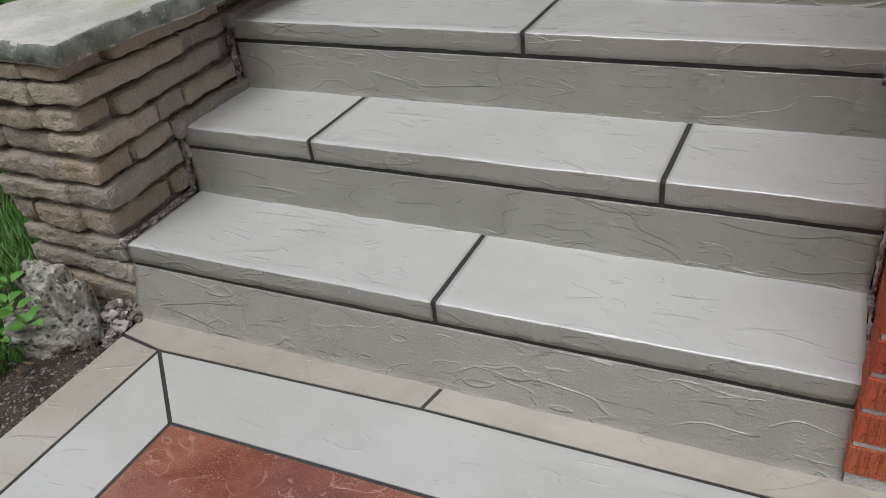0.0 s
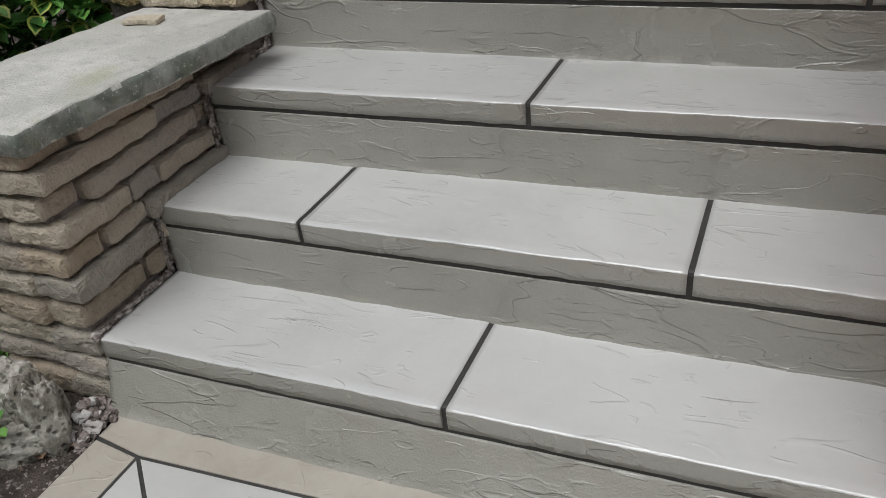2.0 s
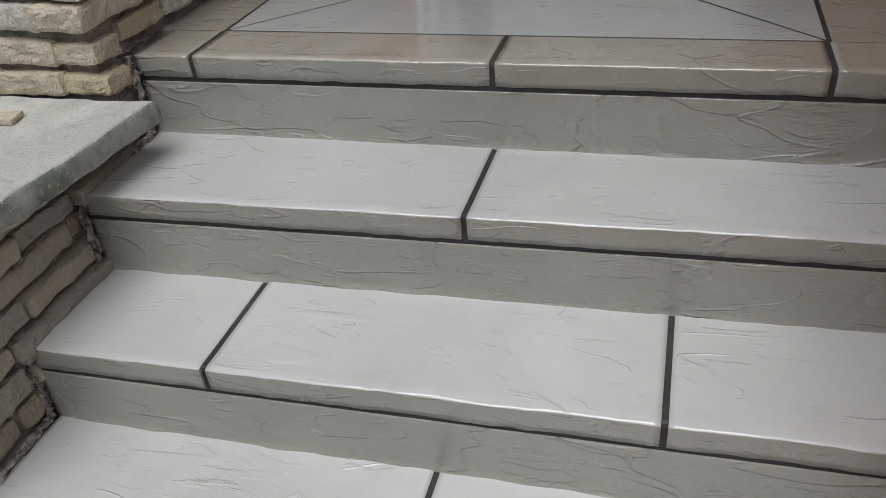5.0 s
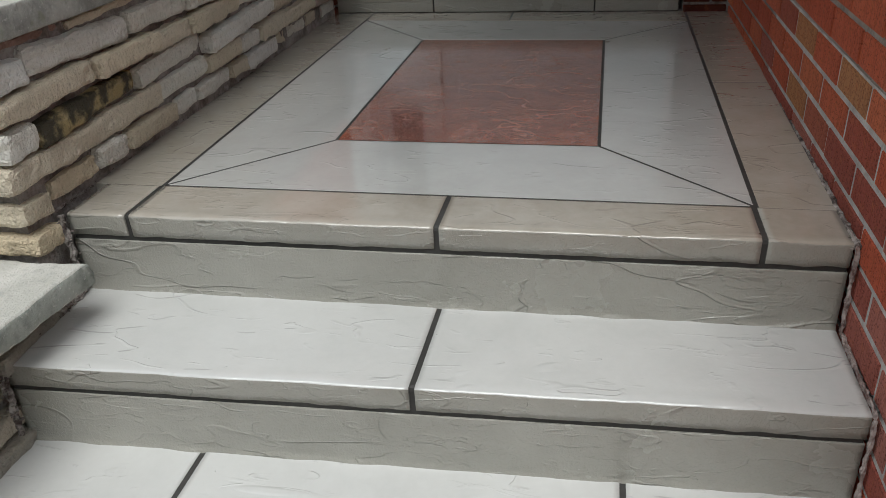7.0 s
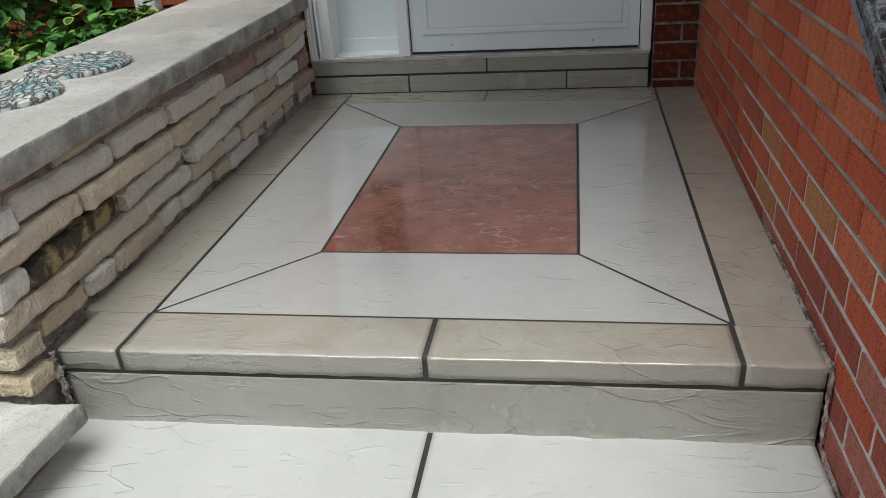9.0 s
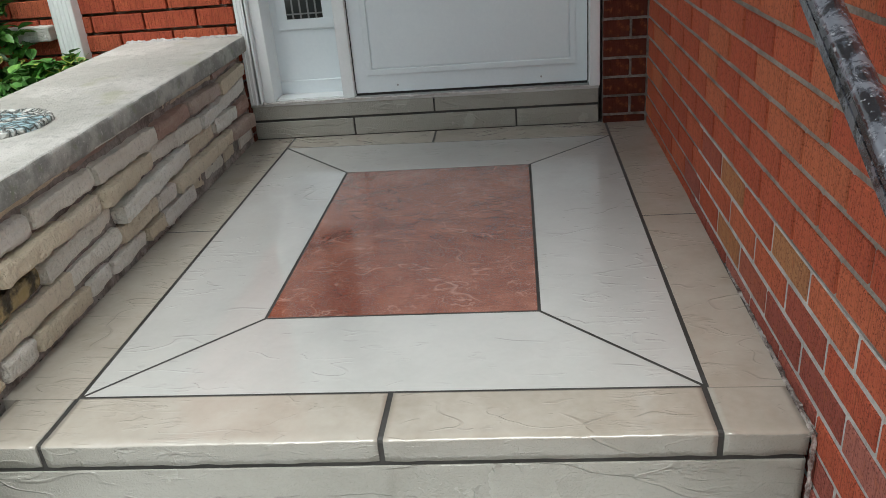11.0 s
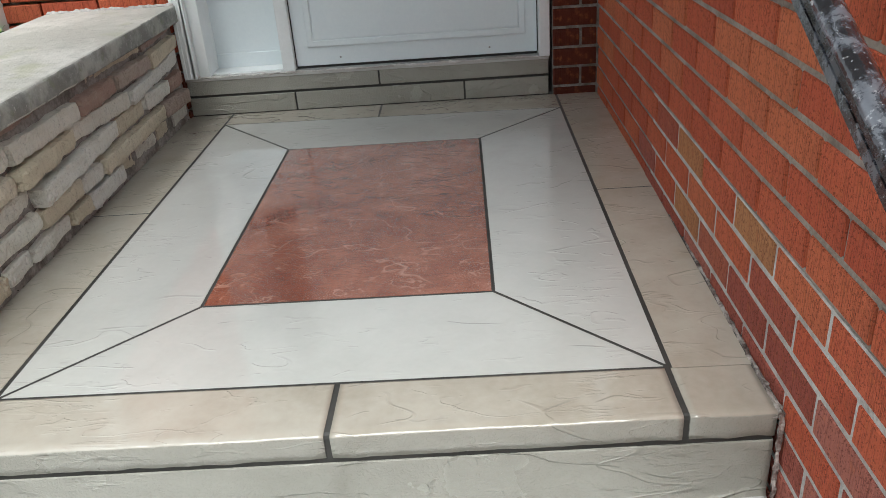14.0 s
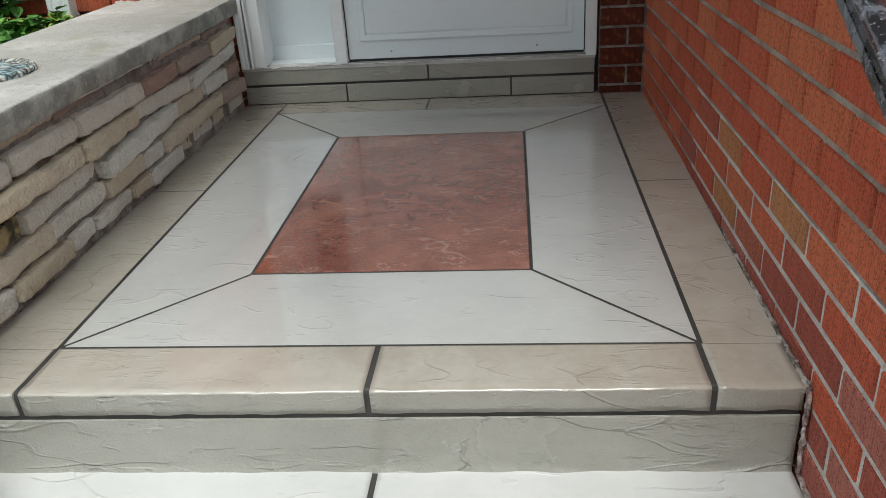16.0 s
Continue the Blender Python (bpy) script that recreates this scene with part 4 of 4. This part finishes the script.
def weed(x, y, z, seed):
    rng = random.Random(seed)
    ob = empty("weed", (x, y, z), label="small leafy green weed by the rock", category="weed", group="weeds by the rock")
    spots = []
    for k in range(rng.randint(3, 5)):
        a = k * 1.5 + rng.uniform(-0.4, 0.4)
        turn = Euler((radians(rng.uniform(5, 35)), radians(rng.uniform(-15, 15)), a)).to_matrix()
        spots.append((Vector((0, 0, 0.05)) + turn @ Vector((0, 0.008, 0)), turn, rng.uniform(0.028, 0.045), False))
    leaf_mesh("leaves", spots, ob, [GRASS, RIM])
    bm = bmesh.new()
    bmesh.ops.create_cone(bm, segments=6, radius1=0.0015, radius2=0.001, depth=0.056, matrix=pose(0, 0, 0.024))
    part("stem", bm, GRASS, ob)
    return ob


for k, (x, y, z) in enumerate(((-0.265, -0.20, 0.03), (-0.20, -0.225, 0.045), (-0.30, -0.16, 0.05), (-0.24, -0.26, -0.012), (-0.33, -0.24, -0.012), (-0.155, -0.235, 0.03))):
    weed(x, y, z, k + 20)


# ---- pitted rock and rubble ----
def limestone():
    n = Nodes("pitted_limestone")
    pits = n.ramp(n.cells(55), 0.12, 0.40)
    colour = n.mix(n.ramp(n.noise(14, 5, 0.65), 0.38, 0.62), (0.17, 0.155, 0.125), (0.50, 0.475, 0.415))
    colour = n.mix(n.math("MULTIPLY", n.math("SUBTRACT", 1.0, pits), 0.75), colour, (0.06, 0.055, 0.045))
    colour = n.mix(n.ramp(n.noise(60, 3), 0.58, 0.7), colour, (0.52, 0.50, 0.45))
    h = n.math("ADD", n.math("MULTIPLY", pits, 0.6), n.noise(55, 5, 0.7))
    return n.done(colour, n.bump(h, 0.009), 0.95)


LIME = limestone()


def boulder(x, y, z, sx, sy, sz, yaw, seed, label):
    bm = bmesh.new()
    bmesh.ops.create_icosphere(bm, subdivisions=6, radius=1.0)
    for v in bm.verts:
        d = v.co.normalized()
        q = d * 1.3 + Vector((seed * 5.1, seed, 0))
        r = 1 + 0.36 * noise.noise(q) + 0.14 * noise.noise(q * 2.6) + 0.035 * noise.noise(q * 9.0) + 0.015 * noise.noise(q * 24.0)
        hole = noise.voronoi(q * 3.2)[0][0]
        r -= 0.16 * max(0, 0.34 - hole) / 0.34 * (noise.noise(q * 1.7 + Vector((3, 3, 3))) > -0.05)
        hole = noise.voronoi(q * 9.0)[0][0]
        r -= 0.035 * max(0, 0.36 - hole) / 0.36
        e = 1 / max(abs(d.x), abs(d.y), abs(d.z)) ** 0.5
        v.co = Vector((d.x * sx, d.y * sy, d.z * sz)) * r * e
    ob = part("rock", bm, LIME, smooth=True)
    ob.matrix_basis = pose(x, y, z, 0, 0, yaw)
    return tagged(ob, label, "rock", group="rocks beside the steps")


boulder(-0.125, -0.150, 0.045, 0.048, 0.050, 0.105, 25, 1, "grey pitted limestone rock standing beside the path")
boulder(-0.235, -0.120, 0.065, 0.100, 0.042, 0.060, -14, 2, "grey pitted limestone rock lying against the pier")
boulder(-0.170, -0.195, 0.020, 0.085, 0.045, 0.055, 35, 5, "low grey pitted limestone rock at the path edge")


def rubble(name, x0, x1, y0, y1, count, size, mat, label, seed, lift):
    rng = random.Random(seed)
    bm = bmesh.new()
    for _ in range(count):
        x, y = rng.uniform(x0, x1), rng.uniform(y0, y1)
        r = rng.uniform(*size)
        one = bmesh.ops.create_icosphere(bm, subdivisions=1, radius=r)["verts"]
        k = Vector((rng.uniform(0.7, 1.5), rng.uniform(0.7, 1.5), rng.uniform(0.3, 0.8)))
        m = Euler((rng.uniform(-0.5, 0.5), rng.uniform(-0.5, 0.5), rng.uniform(0, 6))).to_matrix()
        p = Vector((x, y, -0.012 + r * 0.25 + lift(x, y)))
        for v in one:
            v.co = m @ Vector([a * b for a, b in zip(v.co, k)]) + Vector([rng.uniform(-r, r) * 0.3 for _ in range(3)]) + p
    return tagged(part(name, bm, mat), label, "rubble", kind="stuff")


def heap(x, y):
    return 0.06 * max(0, 1 - abs(x + 0.075) / 0.06) * max(0, 1 - abs(y + 0.085) / 0.07)


bm = bmesh.new()
net = [[bm.verts.new((-0.15 + 0.005 * i, -0.17 + 0.005 * j, -0.014 + 0.9 * heap(-0.15 + 0.005 * i, -0.17 + 0.005 * j) + 0.006 * noise.noise((i * 0.9, j * 0.9, 2)) + 0.004 * noise.noise((i * 2.3, j * 2.3, 5)))) for j in range(32)] for i in range(24)]
for i in range(23):
    for j in range(31):
        bm.faces.new((net[i][j], net[i + 1][j], net[i + 1][j + 1], net[i][j + 1]))
tagged(part("soil_mound", bm, RUBBLE), "crumbly soil and mortar heap beside the first riser", "soil", kind="stuff")
rubble("rubble", -0.125, -0.032, -0.16, -0.03, 150, (0.003, 0.013), RUBBLE, "broken pinkish mortar rubble beside the first riser", 4, heap)
rubble("mortar_chunks", -0.115, -0.045, -0.15, -0.04, 16, (0.010, 0.020), POINTING, "pale broken mortar lumps beside the first riser", 9, heap)
rubble("gravel", -0.42, -0.037, -1.2, -0.12, 3000, (0.001, 0.0045), RUBBLE, "fine dark gravel and litter along the path edge", 5, lambda x, y: 0.0)
rng = random.Random(31)
bm = bmesh.new()
for _ in range(70):
    x, y = rng.uniform(-0.40, -0.05), rng.uniform(-0.5, -0.06)
    p = [bm.verts.new(pose(x, y, 0.004 + 0.6 * heap(x, y), rng.uniform(-25, 25), rng.uniform(-25, 25), rng.uniform(0, 360)) @ (Vector((a, b, 0.3 * abs(a))) * rng.uniform(0.016, 0.022))) for a, b in ((0, 0), (0.4, 0.45), (0, 1.1), (-0.4, 0.45))]
    rng.uniform(0, 1)
    bm.faces.new((p[0], p[1], p[2])), bm.faces.new((p[0], p[2], p[3]))
tagged(part("leaf_litter", bm, LITTER), "dry brown fallen leaves on the soil", "leaf litter", kind="stuff")

# ---- beyond the path, behind the viewer ----
# unseen screen, added to hold back low light from the front
hedge = part("backdrop", box(-30, 30, -7.6, -7.0, -0.05, 4.2), SCREEN_GREEN)
tagged(hedge, "unseen dark green screen added to cut low front light", "hedge", kind="structure")

fillet([(-0.50, 2.599, 1.094), (-0.05, 2.599, 1.094)], 0.009, POINTING, parapet, 6)
fillet([(-0.066, 2.617, 0.830), (1.252, 2.617, 0.830)], 0.0045, POINTING, step, 7)
